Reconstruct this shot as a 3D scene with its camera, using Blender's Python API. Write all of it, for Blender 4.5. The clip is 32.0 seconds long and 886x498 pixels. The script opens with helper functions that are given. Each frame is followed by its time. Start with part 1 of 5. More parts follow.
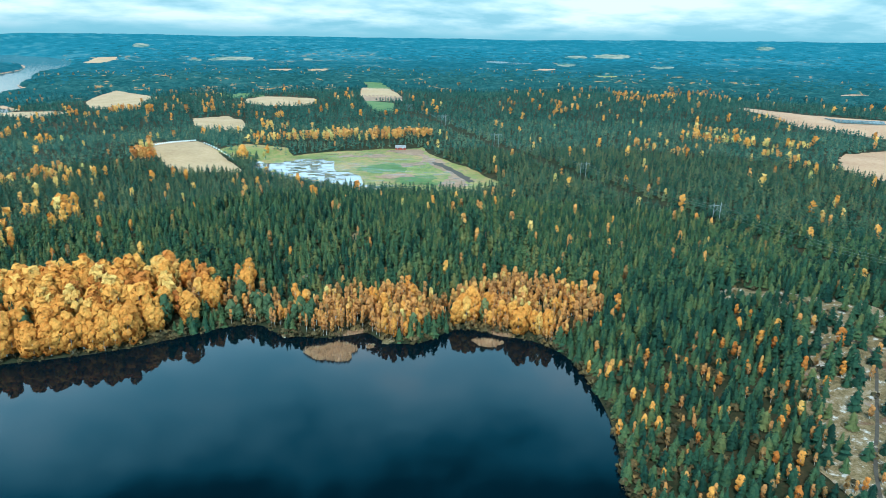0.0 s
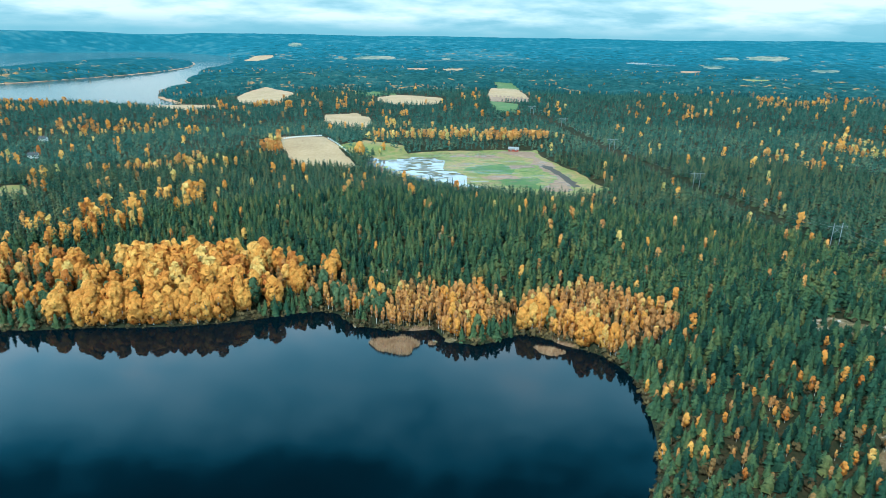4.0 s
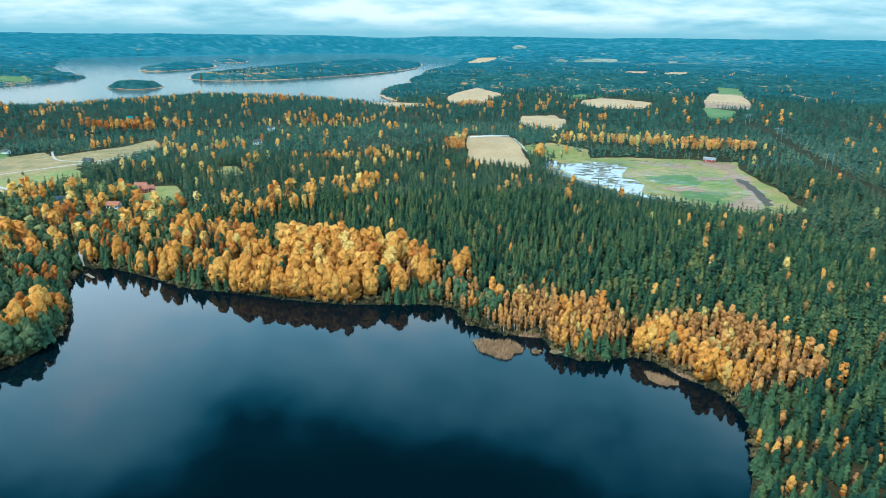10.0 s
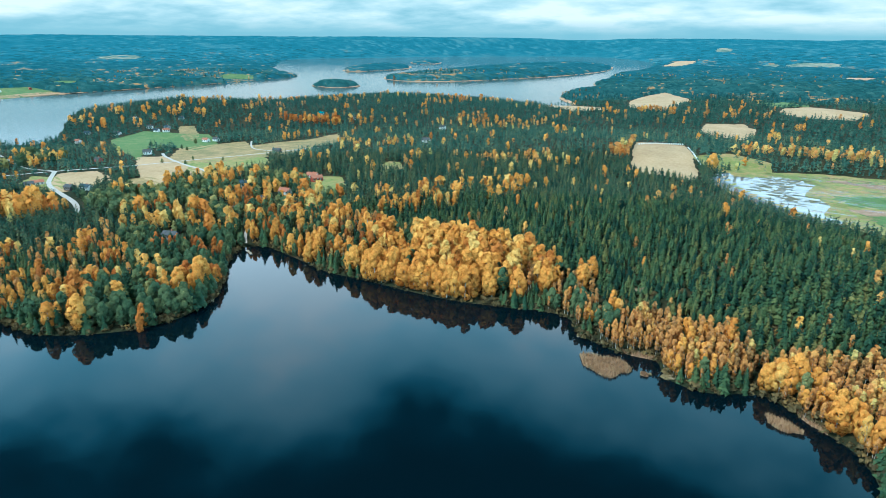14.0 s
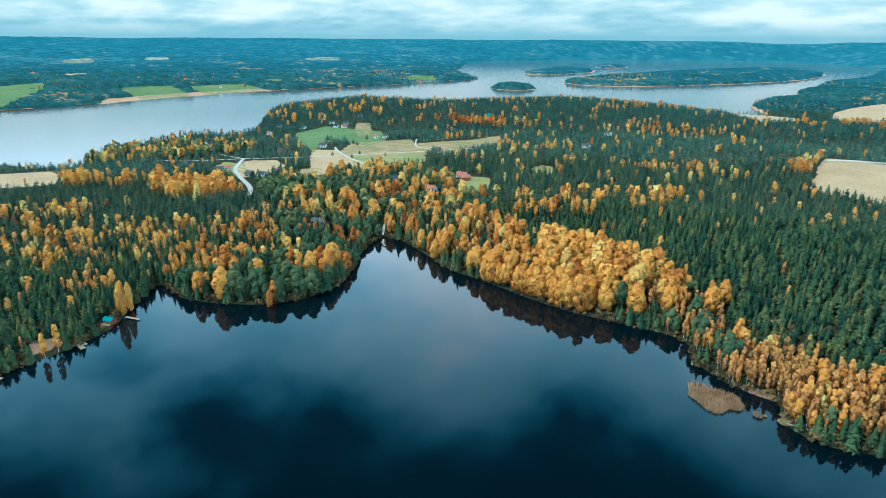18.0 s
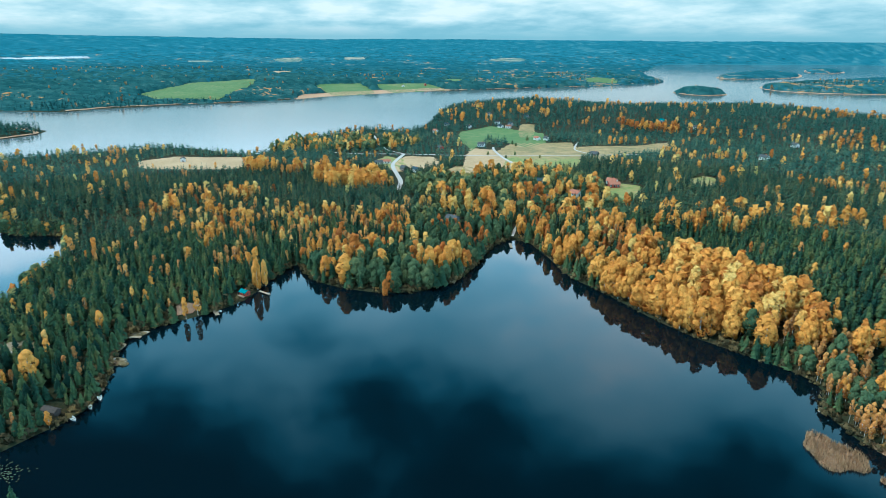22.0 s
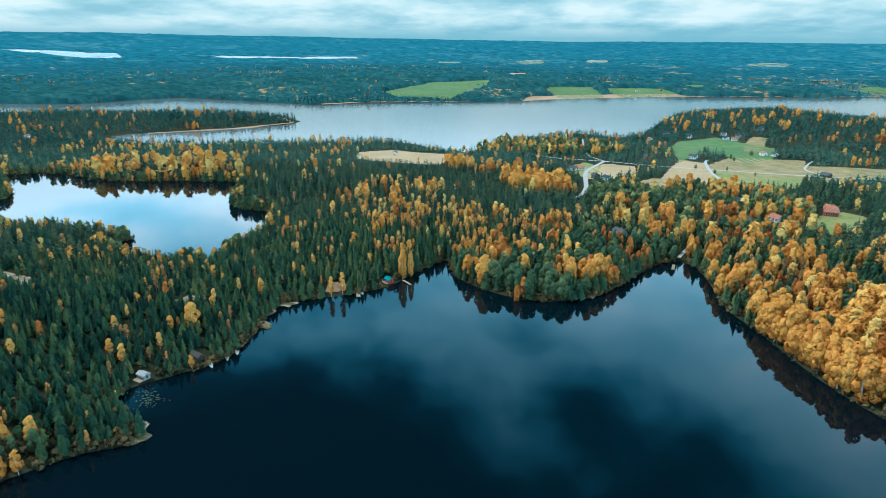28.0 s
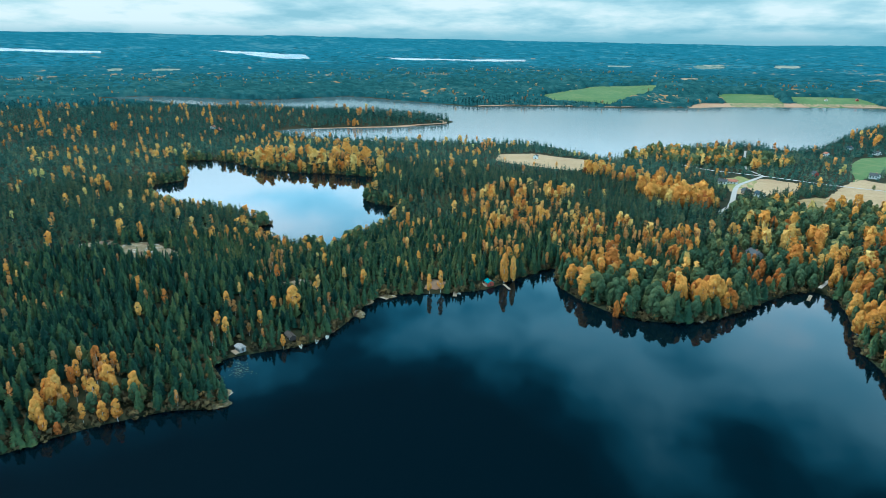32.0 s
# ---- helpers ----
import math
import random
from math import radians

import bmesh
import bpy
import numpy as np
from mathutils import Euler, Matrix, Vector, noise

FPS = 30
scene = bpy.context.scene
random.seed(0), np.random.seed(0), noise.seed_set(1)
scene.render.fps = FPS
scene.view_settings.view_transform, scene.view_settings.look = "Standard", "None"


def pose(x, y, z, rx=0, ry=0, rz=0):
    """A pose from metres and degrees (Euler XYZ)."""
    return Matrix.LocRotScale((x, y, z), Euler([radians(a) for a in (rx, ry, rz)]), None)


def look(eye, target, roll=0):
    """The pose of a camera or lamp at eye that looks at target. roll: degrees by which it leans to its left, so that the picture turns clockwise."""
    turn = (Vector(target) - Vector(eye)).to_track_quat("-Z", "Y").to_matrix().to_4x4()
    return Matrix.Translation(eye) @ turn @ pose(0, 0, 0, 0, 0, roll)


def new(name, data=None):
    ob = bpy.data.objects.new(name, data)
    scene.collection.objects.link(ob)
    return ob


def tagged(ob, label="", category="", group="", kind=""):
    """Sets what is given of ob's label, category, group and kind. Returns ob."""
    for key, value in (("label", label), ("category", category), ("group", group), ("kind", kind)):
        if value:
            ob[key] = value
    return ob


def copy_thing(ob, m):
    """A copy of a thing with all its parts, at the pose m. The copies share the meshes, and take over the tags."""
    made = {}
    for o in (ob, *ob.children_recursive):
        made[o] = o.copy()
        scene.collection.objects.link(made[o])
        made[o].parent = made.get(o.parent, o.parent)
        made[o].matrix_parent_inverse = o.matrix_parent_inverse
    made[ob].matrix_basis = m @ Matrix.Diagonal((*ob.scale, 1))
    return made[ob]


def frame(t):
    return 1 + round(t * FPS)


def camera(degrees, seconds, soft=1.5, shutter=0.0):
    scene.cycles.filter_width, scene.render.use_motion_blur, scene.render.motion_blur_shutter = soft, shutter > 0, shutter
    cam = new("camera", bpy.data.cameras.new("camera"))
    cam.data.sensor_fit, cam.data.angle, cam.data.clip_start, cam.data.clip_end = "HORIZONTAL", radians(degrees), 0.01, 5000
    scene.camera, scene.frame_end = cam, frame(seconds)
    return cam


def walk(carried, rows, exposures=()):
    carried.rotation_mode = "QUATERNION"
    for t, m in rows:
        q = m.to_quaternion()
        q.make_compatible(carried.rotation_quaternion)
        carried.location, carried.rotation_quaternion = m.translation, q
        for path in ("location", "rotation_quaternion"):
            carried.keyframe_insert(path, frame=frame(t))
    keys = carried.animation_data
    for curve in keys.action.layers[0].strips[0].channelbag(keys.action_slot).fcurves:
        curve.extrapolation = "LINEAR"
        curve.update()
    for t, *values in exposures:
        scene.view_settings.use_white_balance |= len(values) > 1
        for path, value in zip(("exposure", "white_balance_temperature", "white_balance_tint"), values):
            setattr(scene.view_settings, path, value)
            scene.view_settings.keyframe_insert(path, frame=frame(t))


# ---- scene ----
# Path: seconds, x, y, z, turn to the left of +y, tilt, roll (degrees).
PATH = [
    (0, 2.7, -228.1, 121.0, -9.76, -18.31, 0.97),
    (1, 8.8, -230.2, 122.0, -6.87, -18.36, 1.12),
    (2, 15.0, -231.7, 122.7, -3.87, -18.42, 1.16),
    (3, 21.4, -232.5, 123.2, -0.78, -18.48, 1.11),
    (4, 27.8, -232.6, 123.4, 2.34, -18.52, 1.01),
    (5, 34.3, -232.0, 123.4, 5.51, -18.55, 0.90),
    (6, 40.7, -230.8, 123.2, 8.84, -18.56, 0.80),
    (7, 47.0, -229.0, 122.9, 12.26, -18.56, 0.73),
    (8, 53.2, -226.7, 122.7, 15.53, -18.56, 0.70),
    (9, 59.3, -224.2, 122.5, 18.63, -18.56, 0.67),
    (10, 65.6, -221.4, 122.4, 21.84, -18.56, 0.61),
    (11, 71.7, -218.4, 122.4, 25.47, -18.56, 0.53),
    (12, 77.7, -215.1, 122.4, 29.49, -18.55, 0.46),
    (13, 83.2, -211.4, 122.3, 33.82, -18.53, 0.42),
    (14, 88.3, -207.4, 122.3, 38.47, -18.50, 0.41),
    (15, 93.1, -203.1, 122.2, 43.04, -18.45, 0.42),
    (16, 97.7, -198.4, 122.1, 47.20, -18.41, 0.42),
    (17, 102.0, -193.3, 122.0, 50.97, -18.36, 0.41),
    (18, 106.1, -187.8, 121.9, 54.56, -18.32, 0.37),
    (19, 109.8, -181.9, 121.7, 58.20, -18.29, 0.33),
    (20, 112.9, -175.8, 121.6, 62.16, -18.28, 0.30),
    (21, 115.4, -169.4, 121.6, 66.39, -18.28, 0.30),
    (22, 117.5, -162.8, 121.6, 70.62, -18.30, 0.34),
    (23, 119.4, -155.8, 121.8, 74.52, -18.31, 0.38),
    (24, 121.0, -148.7, 122.1, 77.98, -18.31, 0.41),
    (25, 122.5, -141.3, 122.4, 81.23, -18.31, 0.43),
    (26, 123.7, -134.0, 122.7, 84.55, -18.30, 0.42),
    (27, 124.6, -126.6, 123.1, 88.09, -18.27, 0.38),
    (28, 124.8, -119.3, 123.3, 91.81, -18.23, 0.33),
    (29, 124.3, -112.1, 123.4, 95.65, -18.20, 0.28),
    (30, 123.1, -105.0, 123.4, 99.45, -18.15, 0.27),
    (31, 121.1, -98.1, 123.2, 103.11, -18.11, 0.31),
    (32, 118.5, -91.3, 122.9, 106.53, -18.06, 0.41),
]


def heading(x, y, z, turn, tilt, roll):
    a, b = radians(turn), radians(tilt)
    way = Vector((-math.sin(a) * math.cos(b), math.cos(a) * math.cos(b), math.sin(b)))
    return look((x, y, z), Vector((x, y, z)) + way * 100, roll)


cam = camera(69.23, 32.0, 0.8)
walk(cam, [(row[0], heading(*row[1:])) for row in PATH], exposures=[(0, 0.62, 4980, -4), (10, 0.58, 4980, -4), (20, 0.47, 4980, -4), (32, 0.36, 4980, -4)])

# ---- world and sun ----
SUN_TURN, SUN_HEIGHT = radians(205), radians(55)
SUN_WAY = Vector((math.sin(SUN_TURN) * math.cos(SUN_HEIGHT), math.cos(SUN_TURN) * math.cos(SUN_HEIGHT), math.sin(SUN_HEIGHT)))
world = bpy.data.worlds.new("overcast_sky")
scene.world = world
world.use_nodes = True


def wire(tree, kind, inputs=(), operation=None, data_type=None, attribute_name=None):
    """A node with its inputs: values or sockets, by name or index."""
    node = tree.nodes.new(kind)
    if operation:
        node.operation = operation
    if data_type:
        node.data_type = data_type
    if attribute_name:
        node.attribute_name = attribute_name
    for key, value in dict(inputs).items():
        if isinstance(value, bpy.types.NodeSocket):
            tree.links.new(value, node.inputs[key])
        else:
            node.inputs[key].default_value = value
    return node


def ramp(tree, fac, stops, mode="LINEAR"):
    node = wire(tree, "ShaderNodeValToRGB", {"Fac": fac})
    node.color_ramp.interpolation = mode
    while len(node.color_ramp.elements) < len(stops):
        node.color_ramp.elements.new(0.5)
    for element, (place, colour) in zip(node.color_ramp.elements, stops):
        element.position, element.color = place, (*colour, 1)
    return node.outputs["Color"]


def build_sky():
    w = world.node_tree
    w.nodes.clear()
    sky = wire(w, "ShaderNodeTexSky")
    sky.sky_type, sky.sun_disc, sky.sun_elevation, sky.sun_rotation = "NISHITA", False, SUN_HEIGHT, SUN_TURN
    sky.air_density, sky.dust_density = 1.2, 2.0
    blue = wire(w, "ShaderNodeBackground", {"Color": sky.outputs[0], "Strength": 0.10})
    # A flat cloud deck: the way to the sky is carried onto a level plane.
    co = wire(w, "ShaderNodeTexCoord").outputs["Generated"]
    xyz = wire(w, "ShaderNodeSeparateXYZ", {0: co})
    up = wire(w, "ShaderNodeMath", {0: xyz.outputs["Z"], 1: 0.0}, operation="MAXIMUM").outputs[0]
    lift = wire(w, "ShaderNodeMath", {0: up, 1: 0.18}, operation="ADD").outputs[0]
    deck = wire(w, "ShaderNodeVectorMath", {0: co, 1: wire(w, "ShaderNodeCombineXYZ", {0: lift, 1: lift, 2: lift}).outputs[0]}, operation="DIVIDE").outputs[0]
    flat = wire(w, "ShaderNodeVectorMath", {0: deck, 1: (1.0, 1.0, 0.0)}, operation="MULTIPLY").outputs[0]
    big = wire(w, "ShaderNodeTexNoise", {"Vector": flat, "Scale": 0.8, "Detail": 5.0, "Roughness": 0.5, "Distortion": 0.3})
    fine = wire(w, "ShaderNodeTexNoise", {"Vector": flat, "Scale": 2.3, "Detail": 7.0, "Roughness": 0.55})
    mix = wire(w, "ShaderNodeMath", {0: fine.outputs[0], 1: 0.4, 2: wire(w, "ShaderNodeMath", {0: big.outputs[0], 1: 0.6}, operation="MULTIPLY").outputs[0]}, operation="MULTIPLY_ADD").outputs[0]
    # Low down the deck is seen edge on, pale and soft; overhead it opens into darker blue.
    pale = ramp(w, mix, [(0.41, (0.42, 0.66, 0.69)), (0.47, (0.62, 0.81, 0.80)), (0.52, (0.84, 0.95, 0.88)), (0.58, (1.10, 1.08, 0.97))])
    thick = wire(w, "ShaderNodeMapRange", {"Value": up, "From Min": 0.20, "From Max": 0.62, "To Min": 0.60, "To Max": -0.27}).outputs[0]
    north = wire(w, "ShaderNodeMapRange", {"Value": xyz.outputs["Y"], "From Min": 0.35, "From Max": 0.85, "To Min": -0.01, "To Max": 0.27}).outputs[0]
    broken = wire(w, "ShaderNodeMath", {0: mix, 1: 1.9, 2: -0.45}, operation="MULTIPLY_ADD").outputs[0]
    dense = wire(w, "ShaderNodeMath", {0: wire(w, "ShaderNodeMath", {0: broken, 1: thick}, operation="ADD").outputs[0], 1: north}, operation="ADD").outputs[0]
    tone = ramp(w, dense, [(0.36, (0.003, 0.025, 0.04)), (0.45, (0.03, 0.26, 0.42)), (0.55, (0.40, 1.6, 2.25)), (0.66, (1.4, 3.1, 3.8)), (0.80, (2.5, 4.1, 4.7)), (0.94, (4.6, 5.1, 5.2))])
    rise = wire(w, "ShaderNodeMapRange", {"Value": up, "From Min": 0.12, "From Max": 0.23}).outputs[0]
    lit = wire(w, "ShaderNodeMix", {0: rise, 6: pale, 7: tone}, data_type="RGBA").outputs[2]
    veil = wire(w, "ShaderNodeMapRange", {"Value": up, "From Min": 0.0, "From Max": 0.022, "To Min": 0.9, "To Max": 0.0}).outputs[0]
    veiled = wire(w, "ShaderNodeMix", {0: veil, 6: lit, 7: (0.33, 0.60, 0.64, 1)}, data_type="RGBA").outputs[2]
    cloud = wire(w, "ShaderNodeBackground", {"Color": veiled, "Strength": 0.67})
    both = wire(w, "ShaderNodeMixShader", {0: 0.9, 1: blue.outputs[0], 2: cloud.outputs[0]})
    w.links.new(both.outputs[0], wire(w, "ShaderNodeOutputWorld").inputs[0])


build_sky()
sun = new("sun", bpy.data.lights.new("sun", "SUN"))
sun.data.energy, sun.data.angle, sun.data.color = 3.4, radians(16), (1.0, 0.90, 0.74)
sun.matrix_world = look((0, 0, 500), Vector((0, 0, 500)) - SUN_WAY * 10)


# ---- materials ----
def material(name, paint, rough=0.85, bump=0.0, bump_scale=1.0, gloss=0.3, metal=0.0):
    """paint(tree, place) gives the colour's socket; place is in metres."""
    m = bpy.data.materials.new(name)
    m.use_nodes = True
    t = m.node_tree
    shader = t.nodes["Principled BSDF"]
    place = wire(t, "ShaderNodeNewGeometry").outputs["Position"]
    t.links.new(paint(t, place), shader.inputs["Base Color"])
    shader.inputs["Roughness"].default_value = rough
    shader.inputs["Specular IOR Level"].default_value = gloss
    shader.inputs["Metallic"].default_value = metal
    if bump:
        grain = wire(t, "ShaderNodeTexNoise", {"Vector": place, "Scale": bump_scale, "Detail": 6.0})
        raised = wire(t, "ShaderNodeBump", {"Height": grain.outputs[0], "Strength": bump, "Distance": 0.3})
        t.links.new(raised.outputs[0], shader.inputs["Normal"])
    return m


def speckle(scales, stops, detail=5.0):
    """Colour by the mean of noises at several sizes (per metre)."""
    def paint(t, place):
        total = None
        for s in scales:
            n = wire(t, "ShaderNodeTexNoise", {"Vector": place, "Scale": s, "Detail": detail, "Roughness": 0.6}).outputs[0]
            total = n if total is None else wire(t, "ShaderNodeMath", {0: total, 1: n}, operation="ADD").outputs[0]
        mean = wire(t, "ShaderNodeMath", {0: total, 1: 1.0 / len(scales)}, operation="MULTIPLY").outputs[0]
        return ramp(t, mean, stops)
    return paint


def leaf_material(name, stops, through_light=0.25):
    """Foliage: every plant has its own tint, from the attribute of that name."""
    m = bpy.data.materials.new(name)
    m.use_nodes = True
    t = m.node_tree
    shader, out = t.nodes["Principled BSDF"], t.nodes["Material Output"]
    tint = wire(t, "ShaderNodeAttribute", attribute_name="tint").outputs["Fac"]
    own = wire(t, "ShaderNodeObjectInfo").outputs["Random"]
    shift = wire(t, "ShaderNodeMath", {0: own, 1: 0.35, 2: tint}, operation="MULTIPLY_ADD").outputs[0]
    even = wire(t, "ShaderNodeMath", {0: shift, 1: -0.17}, operation="ADD").outputs[0]
    # Sprays of leaves, lighter and darker.
    spray = wire(t, "ShaderNodeTexNoise", {"Vector": wire(t, "ShaderNodeNewGeometry").outputs["Position"], "Scale": 0.9, "Detail": 4.0, "Roughness": 0.7}).outputs[0]
    grain = wire(t, "ShaderNodeMapRange", {"Value": spray, "From Min": 0.3, "From Max": 0.7, "To Min": 0.74, "To Max": 1.28}).outputs[0]
    colour = wire(t, "ShaderNodeVectorMath", {0: ramp(t, even, stops), 1: wire(t, "ShaderNodeCombineXYZ", {0: grain, 1: grain, 2: grain}).outputs[0]}, operation="MULTIPLY").outputs[0]
    t.links.new(colour, shader.inputs["Base Color"])
    shader.inputs["Roughness"].default_value = 0.75
    shader.inputs["Specular IOR Level"].default_value = 0.08 if through_light else 0.0
    glow = wire(t, "ShaderNodeBsdfTranslucent", {"Color": colour})
    mix = wire(t, "ShaderNodeMixShader", {0: through_light, 1: shader.outputs[0], 2: glow.outputs[0]})
    t.links.new(mix.outputs[0], out.inputs[0])
    return m


NEEDLES = leaf_material("conifer_needles", [(0.0, (0.013, 0.036, 0.025)), (0.35, (0.032, 0.069, 0.038)), (0.65, (0.076, 0.112, 0.044)), (1.0, (0.160, 0.145, 0.048))], 0.05)
# Mid and far needles: shifted towards blue to stand for haze.
MIDHAZENEEDLES = leaf_material("mid_hazed_needles", [(0.0, (0.011, 0.034, 0.026)), (0.35, (0.025, 0.062, 0.042)), (0.65, (0.050, 0.090, 0.052)), (1.0, (0.115, 0.125, 0.056))], 0.05)
HAZENEEDLES = leaf_material("hazed_needles", [(0.0, (0.017, 0.052, 0.042)), (0.4, (0.034, 0.088, 0.068)), (0.75, (0.060, 0.122, 0.088)), (1.0, (0.13, 0.16, 0.09))], 0.05)
GOLD = leaf_material("golden_leaves", [(0.0, (0.46, 0.17, 0.035)), (0.35, (0.62, 0.27, 0.050)), (0.7, (0.71, 0.37, 0.078)), (1.0, (0.70, 0.49, 0.15))], 0.2)
TAN = leaf_material("tan_birch_leaves", [(0.0, (0.26, 0.15, 0.055)), (0.3, (0.44, 0.21, 0.070)), (0.55, (0.58, 0.27, 0.075)), (0.8, (0.64, 0.36, 0.10)), (1.0, (0.50, 0.42, 0.14))], 0.2)
RUST = leaf_material("rust_leaves", [(0.0, (0.20, 0.075, 0.025)), (0.4, (0.42, 0.14, 0.032)), (0.75, (0.55, 0.21, 0.04)), (1.0, (0.58, 0.32, 0.08))], 0.16)
WILLOW = leaf_material("brown_willow_leaves", [(0.0, (0.05, 0.045, 0.025)), (0.4, (0.10, 0.075, 0.035)), (0.75, (0.17, 0.12, 0.05)), (1.0, (0.32, 0.19, 0.06))], 0.12)
OLIVE = leaf_material("olive_leaves", [(0.0, (0.032, 0.066, 0.038)), (0.4, (0.070, 0.115, 0.058)), (0.75, (0.14, 0.165, 0.070)), (1.0, (0.32, 0.28, 0.10))], 0.16)
# Woods beyond 1330 m: haze lies in the base colours, autumn ones included.
HAZEWOODS = leaf_material("hazed_conifers", [(0.0, (0.013, 0.045, 0.048)), (0.45, (0.025, 0.074, 0.074)), (0.8, (0.048, 0.106, 0.092)), (1.0, (0.24, 0.14, 0.065))], 0.0)
HAZETANWOODS = leaf_material("hazed_tan_woods", [(0.0, (0.16, 0.10, 0.06)), (0.5, (0.32, 0.19, 0.09)), (1.0, (0.44, 0.28, 0.13))], 0.0)
# Canopy colours by ring: haze painted in, bluer and paler with distance.
HAZECANOPY = leaf_material("hazed_closed_canopy", [(0.0, (0.014, 0.050, 0.055)), (0.45, (0.028, 0.082, 0.086)), (0.8, (0.052, 0.114, 0.106)), (1.0, (0.34, 0.19, 0.08))], 0.0)
FARHAZE = leaf_material("far_hazed_woods", [(0.0, (0.016, 0.068, 0.090)), (0.5, (0.028, 0.098, 0.124)), (0.85, (0.054, 0.132, 0.150)), (1.0, (0.24, 0.18, 0.12))], 0.0)
SKYHAZE = leaf_material("skyline_hazed_woods", [(0.0, (0.024, 0.104, 0.142)), (0.5, (0.034, 0.128, 0.170)), (1.0, (0.075, 0.17, 0.20))], 0.0)
# Far ground: aerial haze is put into the colour.
HAZELAND = material("hazed_far_land", speckle((0.0025, 0.012, 0.05), [(0.36, (0.022, 0.080, 0.096)), (0.52, (0.034, 0.108, 0.122)), (0.62, (0.07, 0.14, 0.135)), (0.70, (0.20, 0.20, 0.15))]), 1.0, gloss=0.0)
SKYHAZELAND = material("hazed_skyline_land", speckle((0.0025, 0.012, 0.05), [(0.36, (0.034, 0.125, 0.165)), (0.56, (0.046, 0.150, 0.19)), (0.68, (0.10, 0.19, 0.21))]), 1.0, gloss=0.0)
BARK = material("pine_bark", speckle((1.5, 9), [(0.3, (0.06, 0.04, 0.03)), (0.7, (0.20, 0.12, 0.08))]), 0.95)
WHITEBARK = material("birch_bark", speckle((2.5, 11), [(0.36, (0.12, 0.10, 0.09)), (0.5, (0.55, 0.52, 0.47)), (0.7, (0.75, 0.72, 0.66))]), 0.85)
FLOOR = material("forest_floor", speckle((0.012, 0.11, 0.9), [(0.34, (0.012, 0.020, 0.012)), (0.47, (0.024, 0.030, 0.016)), (0.56, (0.045, 0.038, 0.020)), (0.66, (0.085, 0.058, 0.032))]), 1.0, 0.5, 0.6, 0.05)
STRAW = material("stubble_field", speckle((0.03, 0.35, 2.5), [(0.36, (0.26, 0.17, 0.085)), (0.5, (0.37, 0.245, 0.125)), (0.64, (0.48, 0.33, 0.18))]), 0.95, 0.3, 1.2)
MEADOW = material("pasture_grass", speckle((0.02, 0.2, 1.7), [(0.40, (0.11, 0.15, 0.028)), (0.47, (0.17, 0.20, 0.045)), (0.52, (0.24, 0.20, 0.06)), (0.58, (0.34, 0.21, 0.09))]), 0.95, 0.3, 1.2)
CROP = material("green_crop", speckle((0.01, 0.09, 0.8), [(0.36, (0.045, 0.10, 0.022)), (0.5, (0.080, 0.14, 0.032)), (0.66, (0.19, 0.18, 0.06))]), 0.95)
PASTURE = material("dry_pasture", speckle((0.012, 0.07, 0.6), [(0.40, (0.10, 0.11, 0.035)), (0.46, (0.20, 0.15, 0.055)), (0.53, (0.29, 0.195, 0.08)), (0.62, (0.36, 0.25, 0.12))]), 0.95)
# Farmland paled and tinted blue-green to imitate distance haze.
HAZYFIELD = material("hazy_farmland", speckle((0.004, 0.03), [(0.40, (0.05, 0.12, 0.12)), (0.48, (0.17, 0.21, 0.17)), (0.56, (0.30, 0.29, 0.23))]), 1.0, gloss=0.0)
MARSH = material("reed_bed", speckle((0.02, 0.3, 2.2), [(0.34, (0.24, 0.13, 0.07)), (0.5, (0.38, 0.22, 0.12)), (0.68, (0.50, 0.33, 0.19))]), 0.95, 0.4, 1.5)


def lichened(t, place):
    """Mossy brown rock with ragged white lichen and reddish heather."""
    moss = speckle((0.09, 0.6, 2.6), [(0.40, (0.055, 0.050, 0.022)), (0.47, (0.135, 0.098, 0.042)), (0.53, (0.21, 0.155, 0.080)), (0.60, (0.30, 0.24, 0.18))])(t, place)
    spots = wire(t, "ShaderNodeTexNoise", {"Vector": place, "Scale": 0.32, "Detail": 7.0, "Roughness": 0.68}).outputs[0]
    edge = wire(t, "ShaderNodeMapRange", {"Value": spots, "From Min": 0.56, "From Max": 0.66}).outputs[0]
    pale = wire(t, "ShaderNodeMix", {0: edge, 6: moss, 7: (0.56, 0.53, 0.50, 1)}, data_type="RGBA").outputs[2]
    heath = wire(t, "ShaderNodeTexNoise", {"Vector": place, "Scale": 0.16, "Detail": 5.0}).outputs[0]
    red = wire(t, "ShaderNodeMapRange", {"Value": heath, "From Min": 0.60, "From Max": 0.68, "To Max": 0.7}).outputs[0]
    return wire(t, "ShaderNodeMix", {0: red, 6: pale, 7: (0.11, 0.042, 0.022, 1)}, data_type="RGBA").outputs[2]


ROCK = material("lichened_rock", lichened, 0.9, 0.8, 0.8)
GRAVEL = material("gravel_road", speckle((0.3, 3.0), [(0.35, (0.32, 0.29, 0.27)), (0.65, (0.46, 0.42, 0.39))]), 0.95)


